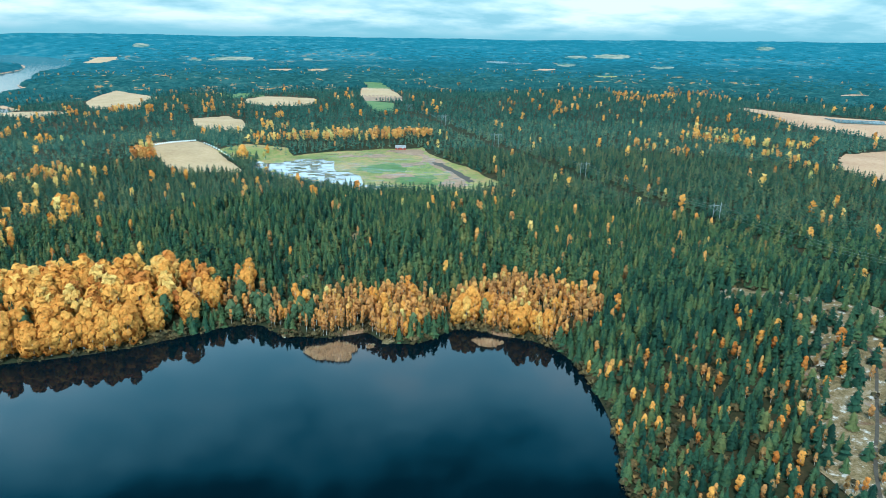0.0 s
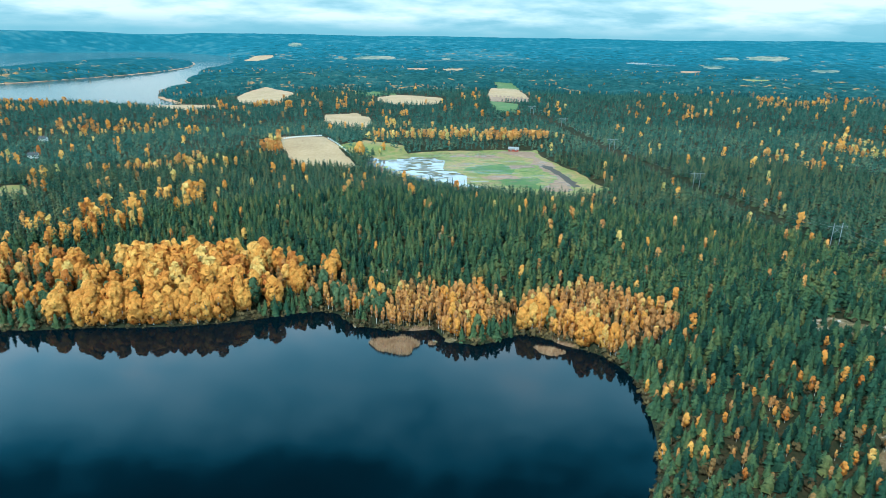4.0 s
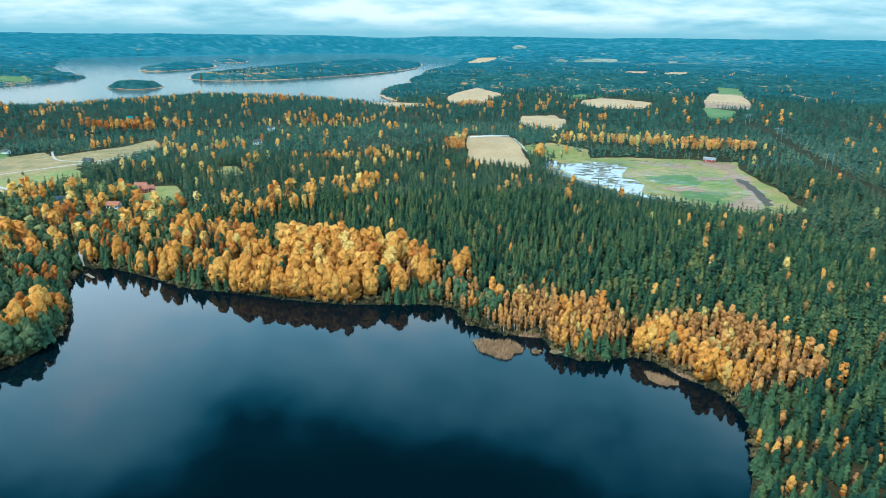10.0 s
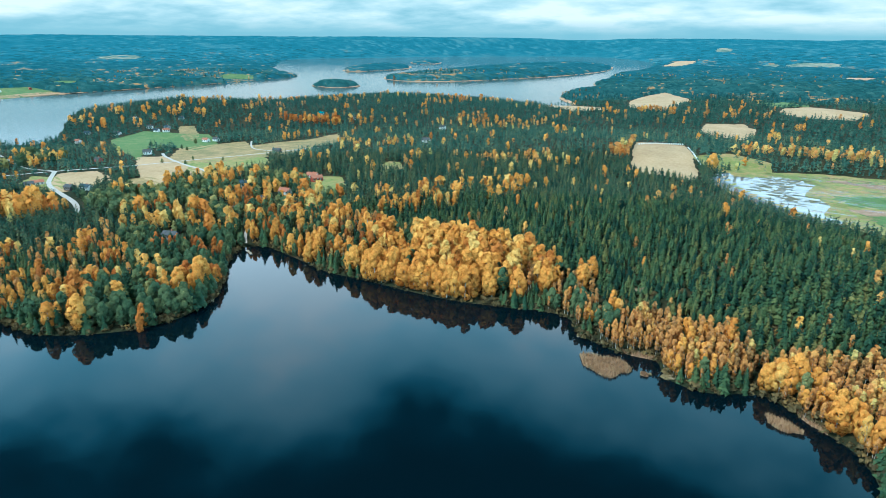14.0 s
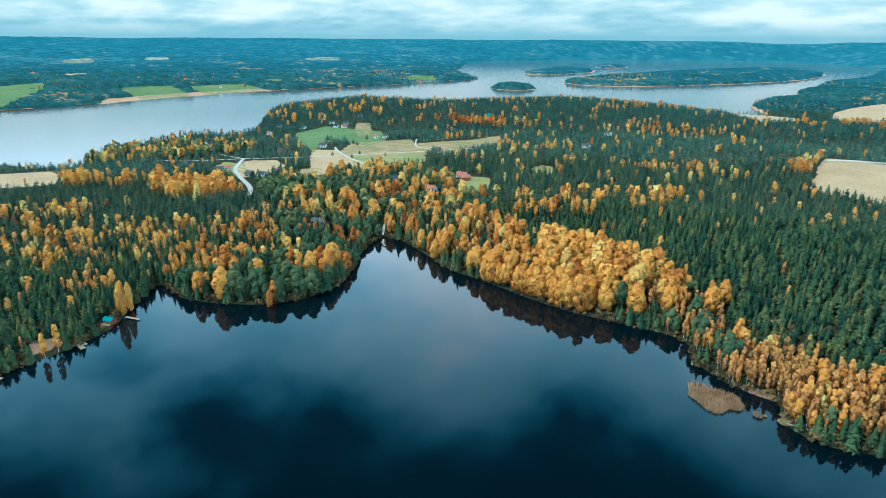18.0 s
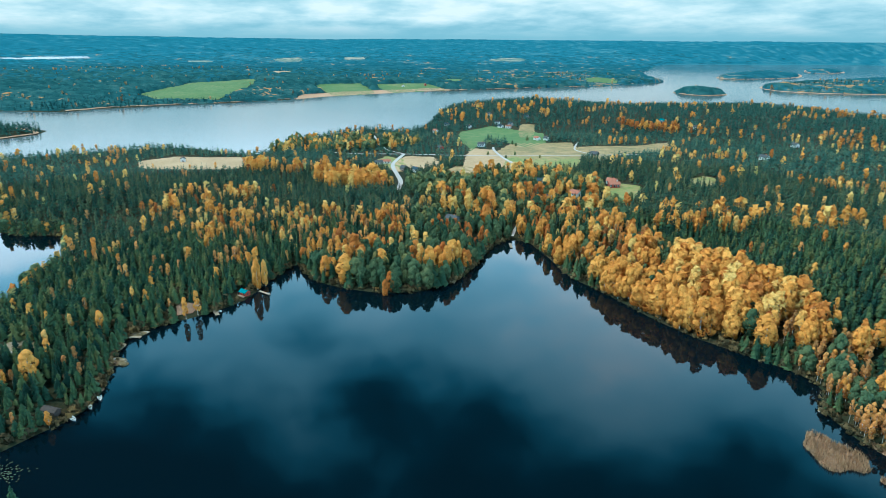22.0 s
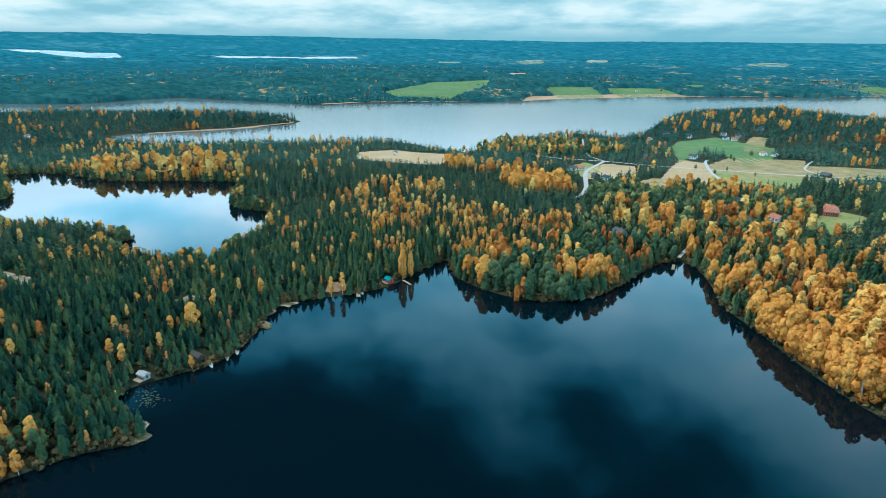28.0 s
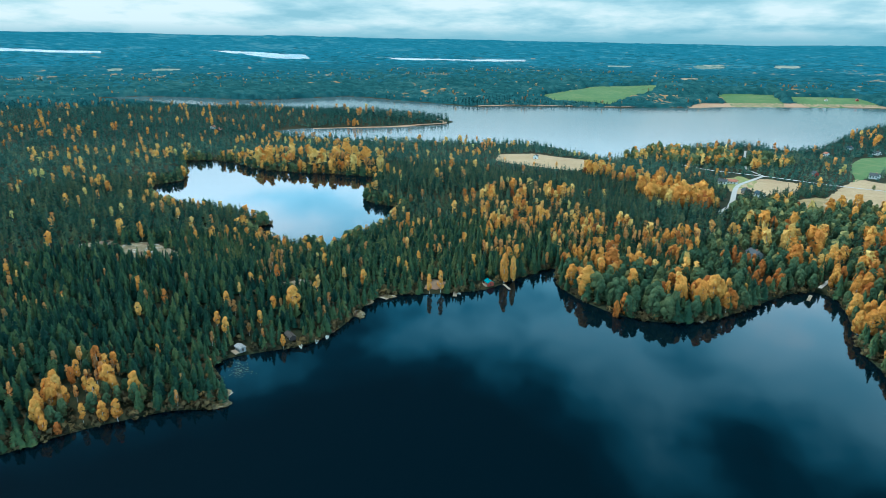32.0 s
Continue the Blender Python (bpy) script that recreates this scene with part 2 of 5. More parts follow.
def water_material(name, deep, ripple, bend=1.36):
    m = bpy.data.materials.new(name)
    m.use_nodes = True
    t = m.node_tree
    s = t.nodes["Principled BSDF"]
    s.inputs["Base Color"].default_value = (*deep, 1)
    s.inputs["Roughness"].default_value = 0.035
    s.inputs["IOR"].default_value = bend
    place = wire(t, "ShaderNodeNewGeometry").outputs["Position"]
    wave = wire(t, "ShaderNodeTexNoise", {"Vector": place, "Scale": 0.55, "Detail": 3.0})
    b = wire(t, "ShaderNodeBump", {"Height": wave.outputs[0], "Strength": ripple, "Distance": 0.2})
    t.links.new(b.outputs[0], s.inputs["Normal"])
    return m


LAKEWATER = water_material("dark_lake_water", (0.0012, 0.0050, 0.0080), 0.02, 1.20)
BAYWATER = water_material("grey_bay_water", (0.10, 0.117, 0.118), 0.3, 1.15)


# ---- helpers for shapes ----
def hashed(i, j, seed):
    v = np.sin(i * 127.1 + j * 311.7 + seed * 74.7) * 43758.5453
    return v - np.floor(v)


def relief(x, y, size, seed=0):
    """Smooth noise from 0 to 1 whose bumps are about size metres apart."""
    x, y = np.asarray(x, float) / size, np.asarray(y, float) / size
    i, j = np.floor(x), np.floor(y)
    u, v = x - i, y - j
    u, v = u * u * (3 - 2 * u), v * v * (3 - 2 * v)
    return (hashed(i, j, seed) * (1 - u) + hashed(i + 1, j, seed) * u) * (1 - v) + (hashed(i, j + 1, seed) * (1 - u) + hashed(i + 1, j + 1, seed) * u) * v


def rounded(points, steps=4):
    """A closed curve through the points."""
    p = np.array(points, float)
    out = []
    for k in range(len(p)):
        a, b, c, d = p[k - 1], p[k], p[(k + 1) % len(p)], p[(k + 2) % len(p)]
        for s in range(steps):
            t = s / steps
            out.append(0.5 * (2 * b + (c - a) * t + (2 * a - 5 * b + 4 * c - d) * t * t + (3 * b - a - 3 * c + d) * t ** 3))
    return np.array(out)


def shore(poly, x, y):
    """Distance to a closed outline, negative inside."""
    x, y = np.asarray(x, float), np.asarray(y, float)
    best, inside = np.full(x.shape, 1e12), np.zeros(x.shape, bool)
    for (ax, ay), (bx, by) in zip(poly, np.roll(poly, -1, 0)):
        dx, dy = bx - ax, by - ay
        k = np.clip(((x - ax) * dx + (y - ay) * dy) / (dx * dx + dy * dy + 1e-9), 0, 1)
        best = np.minimum(best, (x - ax - k * dx) ** 2 + (y - ay - k * dy) ** 2)
        crossing = (ay > y) != (by > y)
        inside ^= crossing & (x < (bx - ax) * (y - ay) / (by - ay + 1e-12) + ax)
    return np.where(inside, -np.sqrt(best), np.sqrt(best))


def shore_near(poly, x, y, reach):
    """As shore(), but only worked out within reach of the outline's box; far off it is just large."""
    x, y = np.asarray(x, float), np.asarray(y, float)
    lo, hi = poly.min(0) - reach, poly.max(0) + reach
    near = (x > lo[0]) & (x < hi[0]) & (y > lo[1]) & (y < hi[1])
    out = np.full(x.shape, float(reach))
    if near.any():
        out[near] = shore(poly, x[near], y[near])
    return out


# ---- plan: outlines in metres ----
LAKE = rounded([(-229, -4), (-226, 13), (-195, 12), (-165, 8), (-135, 13), (-108, 16), (-84, 21), (-62, 30), (-46, 37), (-32, 37), (-22, 26), (-2, 21), (12, 25), (21, 13), (35, 11),
                (47, 19), (55, 22), (70, 13), (83, 5), (91, -8), (93, -22), (91, -50), (86, -71), (80, -92), (84, -130), (100, -180), (90, -240), (60, -290), (20, -300), (-3, -271),
                (-13, -264), (-27, -252), (-40, -237), (-46, -224), (-53, -223), (-66, -237), (-77, -242), (-88, -231), (-99, -217), (-112, -211), (-133, -209), (-155, -208),
                (-166, -195), (-173, -177), (-185, -158), (-206, -145), (-229, -128), (-203, -123), (-187, -111), (-173, -93), (-169, -75), (-176, -54), (-193, -36)])
TARN = rounded([(-464, -554), (-476, -534), (-474, -503), (-451, -463), (-447, -430), (-448, -402), (-451, -376), (-452, -349), (-445, -323), (-408, -315), (-380, -309), (-360, -299), (-352, -284),
                (-349, -271), (-338, -262), (-285, -256), (-261, -262), (-237, -264), (-226, -267), (-229, -279), (-224, -287), (-226, -300), (-231, -313), (-243, -333), (-250, -348), (-262, -346),
                (-274, -336), (-274, -346), (-284, -371), (-292, -402), (-293, -424), (-290, -442), (-322, -480), (-356, -506), (-367, -500), (-380, -495), (-401, -507), (-430, -530)], 3)
BAY_NEAR = [(-1100, -1320), (-1060, -1050), (-1090, -800), (-1080, -600), (-1035, -444), (-960, -399), (-890, -474), (-828, -587), (-790, -625), (-745, -600), (-728, -500), (-745, -402), (-765, -304),
            (-772, -215), (-700, -142), (-692, -112), (-750, -92), (-815, -25), (-866, 56), (-838, 100), (-862, 145), (-985, 205), (-1160, 300), (-1200, 400), (-1130, 550), (-1045, 590),
            (-1035, 700), (-985, 880), (-880, 965), (-770, 985), (-685, 985), (-615, 970), (-545, 1014), (-640, 1130), (-691, 1267), (-720, 1480), (-797, 1625), (-850, 1850), (-932, 2069), (-1000, 2500), (-1184, 3100)]
BAY_FAR = [(-1482, 3600), (-1900, 3900), (-2300, 3600), (-2640, 3200), (-2760, 2700), (-2900, 2203), (-2400, 1700), (-2042, 1420), (-1821, 1313), (-1690, 1240), (-1605, 1040), (-1557, 833), (-1550, 650), (-1540, 489),
           (-1530, 345), (-1490, 209), (-1450, 88), (-1402, 17), (-1355, -112), (-1304, -360), (-1256, -426), (-1295, -520), (-1335, -626), (-1405, -790), (-1370, -830), (-1230, -962), (-1235, -1242)]
BAY = rounded(BAY_NEAR + BAY_FAR, 3)
ISLANDS = [rounded(p, 4) for p in (
    [(-1322, 984), (-1240, 975), (-1212, 1010), (-1225, 1075), (-1320, 1120), (-1390, 1080)],
    [(-1850, 1590), (-1738, 1559), (-1730, 1720), (-1764, 1893), (-1960, 2080), (-2050, 1900)],
    [(-1440, 1400), (-1271, 1292), (-1150, 1382), (-1089, 1584), (-1040, 1860), (-1060, 2253), (-1220, 2680), (-1450, 2850), (-1600, 2300), (-1530, 1750)],
    [(-2090, 2273), (-1965, 2240), (-2000, 2400), (-2230, 2600), (-2250, 2480)])]
HILLS = [(-500, -400, 9, 60), (-420, -250, 5, 60), (-74, 165, 12, 72), (40, 140, 8, 58), (200, -20, 13, 90), (-1000, 430, 30, 160), (-900, 900, 12, 200), (-190, 470, 9, 60), (-330, 200, 4, 120), (-150, -330, 7, 90), (-820, -520, 10, 90),
         (-1300, 1050, 12, 60), (-1800, 1720, 14, 90), (-1300, 1900, 18, 260), (-700, 650, 8, 180), (400, 300, 10, 200), (600, 900, 12, 250), (-1700, 100, 6, 120), (-2100, -500, 24, 400), (-1750, 1000, 14, 120)]
WET = [(-74, 408), (-47, 443), (-18, 462), (15, 472), (70, 483), (100, 490), (103, 455), (118, 400), (132, 350), (142, 311), (104, 280), (64, 279), (33, 288), (9, 305), (-14, 325), (-34, 344), (-55, 373)]
FLOODED = [(-75, 414), (-48, 403), (-44, 415), (-8, 429), (3, 405), (-1, 374), (13, 359), (25, 344), (15, 325), (40, 285), (9, 304), (-14, 325), (-55, 373)]
CENTRE = (30.0, -120.0)


def ground_height(x, y):
    x, y = np.asarray(x, float), np.asarray(y, float)
    r = np.hypot(x - CENTRE[0], y - CENTRE[1])
    west = np.clip((-x - 240) / 500, 0, 1)
    z = 3.0 - 12.0 * west * np.clip((y + 1500) / 800, 0, 1) * np.clip(1 - (r - 1700) / 800, 0.45, 1)
    z = z + 3.0 * (relief(x, y, 70, 1) - 0.5) * np.clip(r / 150, 0, 1) + 7 * (relief(x, y, 320, 2) - 0.5) * np.clip((r - 500) / 500, 0, 1)
    for hx, hy, high, wide in HILLS:
        z = z + high * np.exp(-((x - hx) ** 2 + (y - hy) ** 2) / (2 * wide * wide))
    far = np.clip((r - 3300) / 1500, 0, 1)
    bearing = np.degrees(np.arctan2(-x, y))
    z = z + (104 + 46 * np.clip((bearing - 85) / 50, 0, 1) + 22 * np.clip((-18 - bearing) / 25, 0, 1)) * far ** 1.35 + 2 * far * (relief(x, y, 900, 3) - 0.5)
    for poly, level, reach in ((LAKE, 0.0, 160), (TARN, -4.5, 200), (BAY, -15.0, 400)):
        d = shore_near(poly, x, y, reach)
        bank = level + 0.35 + np.clip(d - 1, 0, None) * (0.16 if level > -10 else 0.06)
        k = np.clip(d / reach, 0, 1)
        wet = d < reach
        blend = np.minimum(bank, z) if level > -10 else np.where(z < bank, np.maximum(z, level + 0.5), bank)
        z = np.where(wet, blend * (1 - k) + z * k if level > -10 else blend * (1 - k) + z * k, z)
        z = np.where(d < 1.2, level + np.clip(d * 0.3, -3, 0.36), z)
    flat = np.clip(1 - shore_near(np.array(WET, float), x, y, 60) / 30, 0, 1)
    z = z * (1 - flat) + 1.2 * flat
    for poly in ISLANDS:
        d = shore_near(poly, x, y, 50)
        z = np.where(d < 0, -15 + np.clip(-d * 0.12, 0, 14), np.where(d < 40, np.maximum(z, -15 - d * 0.1), z))
    return z


def sheet(name, verts, faces, mats, index=None, tint=None, parent=None, normals=None):
    me = bpy.data.meshes.new(name)
    verts, faces = np.asarray(verts, np.float32), np.asarray(faces, np.int32)
    k = faces.shape[1]
    me.vertices.add(len(verts))
    me.vertices.foreach_set("co", verts.ravel())
    me.loops.add(faces.size)
    me.loops.foreach_set("vertex_index", faces.ravel())
    me.polygons.add(len(faces))
    me.polygons.foreach_set("loop_start", np.arange(0, faces.size, k, dtype=np.int32))
    for m in mats if isinstance(mats, (list, tuple)) else [mats]:
        me.materials.append(m)
    if index is not None:
        me.polygons.foreach_set("material_index", np.asarray(index, np.int32))
    if tint is not None:
        me.attributes.new("tint", "FLOAT", "POINT").data.foreach_set("value", np.asarray(tint, np.float32))
    if normals is not None:
        me.attributes.new("custom_normal", "FLOAT_VECTOR", "POINT").data.foreach_set("vector", np.asarray(normals, np.float32).ravel())
    me.update(calc_edges=True)
    ob = new(name, me)
    ob.parent = parent
    return ob


def part(name, bm, mat, parent, label=""):
    me = bpy.data.meshes.new(name)
    bm.to_mesh(me)
    bm.free()
    me.materials.append(mat)
    ob = new(name, me)
    ob.parent = parent
    return tagged(ob, label)


# ---- ground and water ----
def build_ground():
    rings = [0.0]
    step = 4.2
    while rings[-1] < 4780:
        rings.append(rings[-1] + step)
        step = max(4.2, rings[-1] * 0.017)
    rings = np.array(rings[1:])
    turns = np.linspace(0, 2 * np.pi, 440, endpoint=False)
    r, a = np.meshgrid(rings, turns, indexing="ij")
    x, y = CENTRE[0] + r * np.cos(a), CENTRE[1] + r * np.sin(a)
    v = np.stack([x.ravel(), y.ravel(), ground_height(x.ravel(), y.ravel())], -1)
    n, m = r.shape
    i, j = np.meshgrid(np.arange(n - 1), np.arange(m), indexing="ij")
    k = (j + 1) % m
    f = np.stack([i * m + j, (i + 1) * m + j, (i + 1) * m + k, i * m + k], -1).reshape(-1, 4)
    # Beyond 1750 m and 3500 m the ground takes the hazed colours.
    ob = sheet("ground", v, f, [FLOOR, HAZELAND, SKYHAZELAND], (rings[i.ravel()] > 1750).astype(int) + (rings[i.ravel()] > 3500))
    ob.data.polygons.foreach_set("use_smooth", np.ones(len(f), bool))
    tagged(ob, "brown and mossy forest floor, painted hazy blue towards the skyline", "ground", kind="structure")


def outset(poly, by):
    p = np.asarray(poly)
    e = np.roll(p, -1, 0) - np.roll(p, 1, 0)
    n = np.stack([e[:, 1], -e[:, 0]], -1) / (np.linalg.norm(e, axis=1, keepdims=True) + 1e-9)
    area = 0.5 * np.sum(p[:, 0] * np.roll(p[:, 1], -1) - p[:, 1] * np.roll(p[:, 0], -1))
    return p + n * by * np.sign(area)


def build_water(name, poly, level, mat, by, label):
    bm = bmesh.new()
    face = bm.faces.new([bm.verts.new((x, y, level)) for x, y in outset(poly, by)])
    bmesh.ops.triangulate(bm, faces=[face])
    bmesh.ops.recalc_face_normals(bm, faces=bm.faces)
    if sum(f.normal.z for f in bm.faces) < 0:
        bmesh.ops.reverse_faces(bm, faces=bm.faces)
    ob = part(name, bm, mat, None)
    tagged(ob, label, "lake" if level > -10 else "bay", kind="structure")


build_ground()
build_water("water_lake", LAKE, 0.0, LAKEWATER, 5, "still dark lake water mirroring clouds and trees")
build_water("water_tarn", TARN, -4.5, LAKEWATER, 5, "still small lake mirroring the white clouds")
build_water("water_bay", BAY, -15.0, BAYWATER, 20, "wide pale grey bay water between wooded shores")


# ---- fields and roads, laid on the ground ----
def ragged(poly, by):
    """The outline cut finer, its edge wandering by so many metres."""
    p, q = np.array(poly, float), []
    size = np.linalg.norm(p.max(0) - p.min(0))
    for a, b in zip(p, np.roll(p, -1, 0)):
        n = max(1, int(np.linalg.norm(b - a) / max(size / 45, 3)))
        q += [a + (b - a) * k / n for k in range(n)]
    q = np.array(q)
    big = max(size / 12, 7)
    off = by * (relief(q[:, 0], q[:, 1], big, 41) + relief(q[:, 0], q[:, 1], big / 3, 42) - 1) * 2
    return outset(q, 1.0) * off[:, None] + q * (1 - off[:, None])


def drape(name, poly, mat, label, category, lift=0.25, cell=8.0, kind="structure", rough=2.0, also=()):
    """A patch of land cover inside an outline, with a ragged rim."""
    p = ragged(poly, rough)
    shifts = [np.zeros(2)] + [np.array(s) for s in also]
    lo, hi = p.min(0) + np.min(shifts, 0), p.max(0) + np.max(shifts, 0)
    cell = max(cell, (hi - lo).max() / 60)
    nx, ny = int((hi[0] - lo[0]) / cell) + 3, int((hi[1] - lo[1]) / cell) + 3
    gx, gy = np.meshgrid(lo[0] + (np.arange(nx) - 1) * cell, lo[1] + (np.arange(ny) - 1) * cell, indexing="ij")

    def inside(x, y):
        return np.minimum.reduce([shore(p + s, x, y) for s in shifts])

    d = inside(gx, gy)
    # pull the rim's corners onto the outline
    ex, ey = inside(gx + 0.5, gy) - d, inside(gx, gy + 0.5) - d
    pull = np.where((d > 0) & (d < cell * 1.1), d, 0) * 2
    gx, gy = gx - ex * pull, gy - ey * pull
    i, j = np.meshgrid(np.arange(nx - 1), np.arange(ny - 1), indexing="ij")
    keep = ((d[:-1, :-1] < cell * 1.1) & (d[1:, :-1] < cell * 1.1) & (d[1:, 1:] < cell * 1.1) & (d[:-1, 1:] < cell * 1.1)).ravel()
    f = np.stack([i * ny + j, (i + 1) * ny + j, (i + 1) * ny + j + 1, i * ny + j + 1], -1).reshape(-1, 4)[keep]
    v = np.stack([gx.ravel(), gy.ravel(), ground_height(gx.ravel(), gy.ravel()) + lift], -1)
    used = np.unique(f)
    again = np.zeros(len(v), int)
    again[used] = np.arange(len(used))
    ob = sheet(name, v[used], again[f], mat)
    return tagged(ob, label, category, kind=kind)


def path_strip(name, points, width, mat, label, lift=0.4):
    p = np.array(points, float)
    q = []
    for a, b in zip(p[:-1], p[1:]):
        n = max(2, int(np.linalg.norm(b - a) / 8))
        q += [a + (b - a) * k / n for k in range(n)]
    q = np.array(q + [p[-1]])
    for _ in range(3):
        q[1:-1] = (q[:-2] + 2 * q[1:-1] + q[2:]) / 4
    d = np.gradient(q, axis=0)
    n = np.stack([-d[:, 1], d[:, 0]], -1) / (np.linalg.norm(d, axis=1, keepdims=True) + 1e-9) * width / 2
    rows = [np.column_stack([s, ground_height(s[:, 0], s[:, 1]) + lift]) for s in (q - n, q + n)]
    k = np.arange(len(q) - 1)
    f = np.stack([k, k + 1, k + 1 + len(q), k + len(q)], -1)
    ob = sheet(name, np.concatenate(rows), f[:, ::-1], mat)
    tagged(ob, label, "road", kind="structure")
    return q


OPEN = []  # outlines kept free of trees


def field(name, poly, mat, label, category="field", lift=0.25, rough=2.5):
    p = np.array(poly, float)
    way = np.array(CENTRE) - p.mean(0)
    reach = np.linalg.norm(way)
    back = way * (0.07 if reach < 1000 else 0.03)
    shifts = [back * k for k in (0.33, 0.66, 1.0)]  # the land reaches farther on the side of the lake
    for s in [back * 0] + shifts:
        OPEN.append(p + s)
    return drape(name, poly, mat, label, category, lift, rough=rough, also=shifts)


field("wet_field", WET, MEADOW, "flooded green field with drainage furrows full of water")
field("pale_field", [(-182, 473), (-146, 520), (-86, 383), (-149, 388)], STRAW, "pale harvested stubble field among pine woods")
field("pasture_field", [(-562, 142), (-614, 186), (-615, 219), (-591, 256), (-509, 222), (-523, 167)], PASTURE, "dry yellow pasture beside a gravel road")
field("pasture_field", [(-555, 244), (-535, 307), (-543, 366), (-522, 334), (-515, 276), (-486, 234)], PASTURE, "long dry pasture narrowing between woods")
field("roadside_field", [(-512, 132), (-483, 202), (-455, 181), (-462, 119)], MEADOW, "green strip of grass below the gravel road")
field("stubble_field", [(-537, 94), (-522, 126), (-463, 117), (-466, 77), (-483, 71)], STRAW, "pale harvested stubble field beside the road")
field("stubble_field", [(-548, 98), (-590, 122), (-573, 140), (-530, 130)], STRAW, "small pale stubble field above the road")
field("junction_field", [(-507, 6), (-563, 31), (-549, 56), (-529, 58), (-506, 27)], STRAW, "small stubble field by the road junction")
field("hedged_field", [(-457, 42), (-480, 60), (-467, 76), (-446, 64)], PASTURE, "small dry field behind a dark hedge")
field("village_field", [(-750, 166), (-783, 229), (-727, 245), (-685, 267), (-656, 250), (-625, 205), (-683, 208), (-697, 187), (-624, 137), (-663, 146)], CROP, "green village meadow between houses")
field("garden_field", [(-722, 245), (-774, 278), (-760, 290), (-701, 255)], PASTURE, "brown garden plot among village houses")
field("headland_field", [(-636, -245), (-668, -207), (-652, -140), (-598, -150), (-612, -222)], STRAW, "brown harvested field on the headland")


# ---- trees ----
rng = np.random.default_rng(7)


def turned(points, angles):
    c, s = np.cos(angles), np.sin(angles)
    return np.stack([points[..., 0] * c - points[..., 1] * s, points[..., 0] * s + points[..., 1] * c, points[..., 2]], -1)


def unit(v):
    return v / (np.linalg.norm(v, axis=-1, keepdims=True) + 1e-9)


def leaf_cards(centres, normals, sizes, bend=0.35):
    """One small triangular spray of leaves for each centre; normals lean by the crown's rounding."""
    n = unit(normals + rng.normal(size=normals.shape) * bend)
    u = unit(np.cross(n, rng.normal(size=n.shape)))
    v = np.cross(n, u)
    k = len(n)
    a = np.stack([np.zeros(k), np.full(k, 2.1), np.full(k, 4.2)], 1) + rng.uniform(-0.4, 0.4, (k, 3))
    s = sizes[:, None] * rng.uniform(0.65, 1.35, (k, 3))
    verts = centres[:, None] + (np.cos(a) * s)[..., None] * u[:, None] + (np.sin(a) * s)[..., None] * v[:, None]
    soft = unit(unit(normals) + 0.45 * n)
    return verts.reshape(-1, 3), np.arange(3 * k).reshape(-1, 3), np.repeat(soft, 3, 0)


def stem(height, wide, sides=4, bend=0.02, tip=0.25):
    """A tapered trunk of two lengths."""
    rings, n = [], []
    for h, w, b in ((-0.02, wide, 0), (0.5, wide * 0.65, bend), (1.0, wide * tip, -bend)):
        a = np.linspace(0, 2 * np.pi, sides, endpoint=False)
        rings.append(np.stack([np.cos(a) * w + b, np.sin(a) * w, np.full(sides, h * height)], -1))
        n.append(np.stack([np.cos(a), np.sin(a), np.zeros(sides)], -1))
    f = []
    for r in range(2):
        for k in range(sides):
            a, b = r * sides + k, r * sides + (k + 1) % sides
            f += [(a, b, b + sides), (a, b + sides, a + sides)]
    return np.concatenate(rings), np.array(f), np.concatenate(n)


def limbs(count, low, high, reach, rise, wide):
    """Thin tapered boughs that leave the trunk."""
    v, f = [], []
    for k in range(count):
        h, a = rng.uniform(low, high), k * 2.4 + rng.uniform(-0.4, 0.4)
        out = reach * rng.uniform(0.6, 1.0)
        d = np.array([math.cos(a), math.sin(a), 0])
        side = np.array([-d[1], d[0], 0]) * wide
        base = np.array([0, 0, h])
        tip = base + d * out + np.array([0, 0, rise * out])
        n = len(v)
        v += [base + side, base - side, base + np.array([0, 0, 2 * wide]), tip]
        f += [(n, n + 1, n + 3), (n + 1, n + 2, n + 3), (n + 2, n, n + 3)]
    return np.array(v), np.array(f)


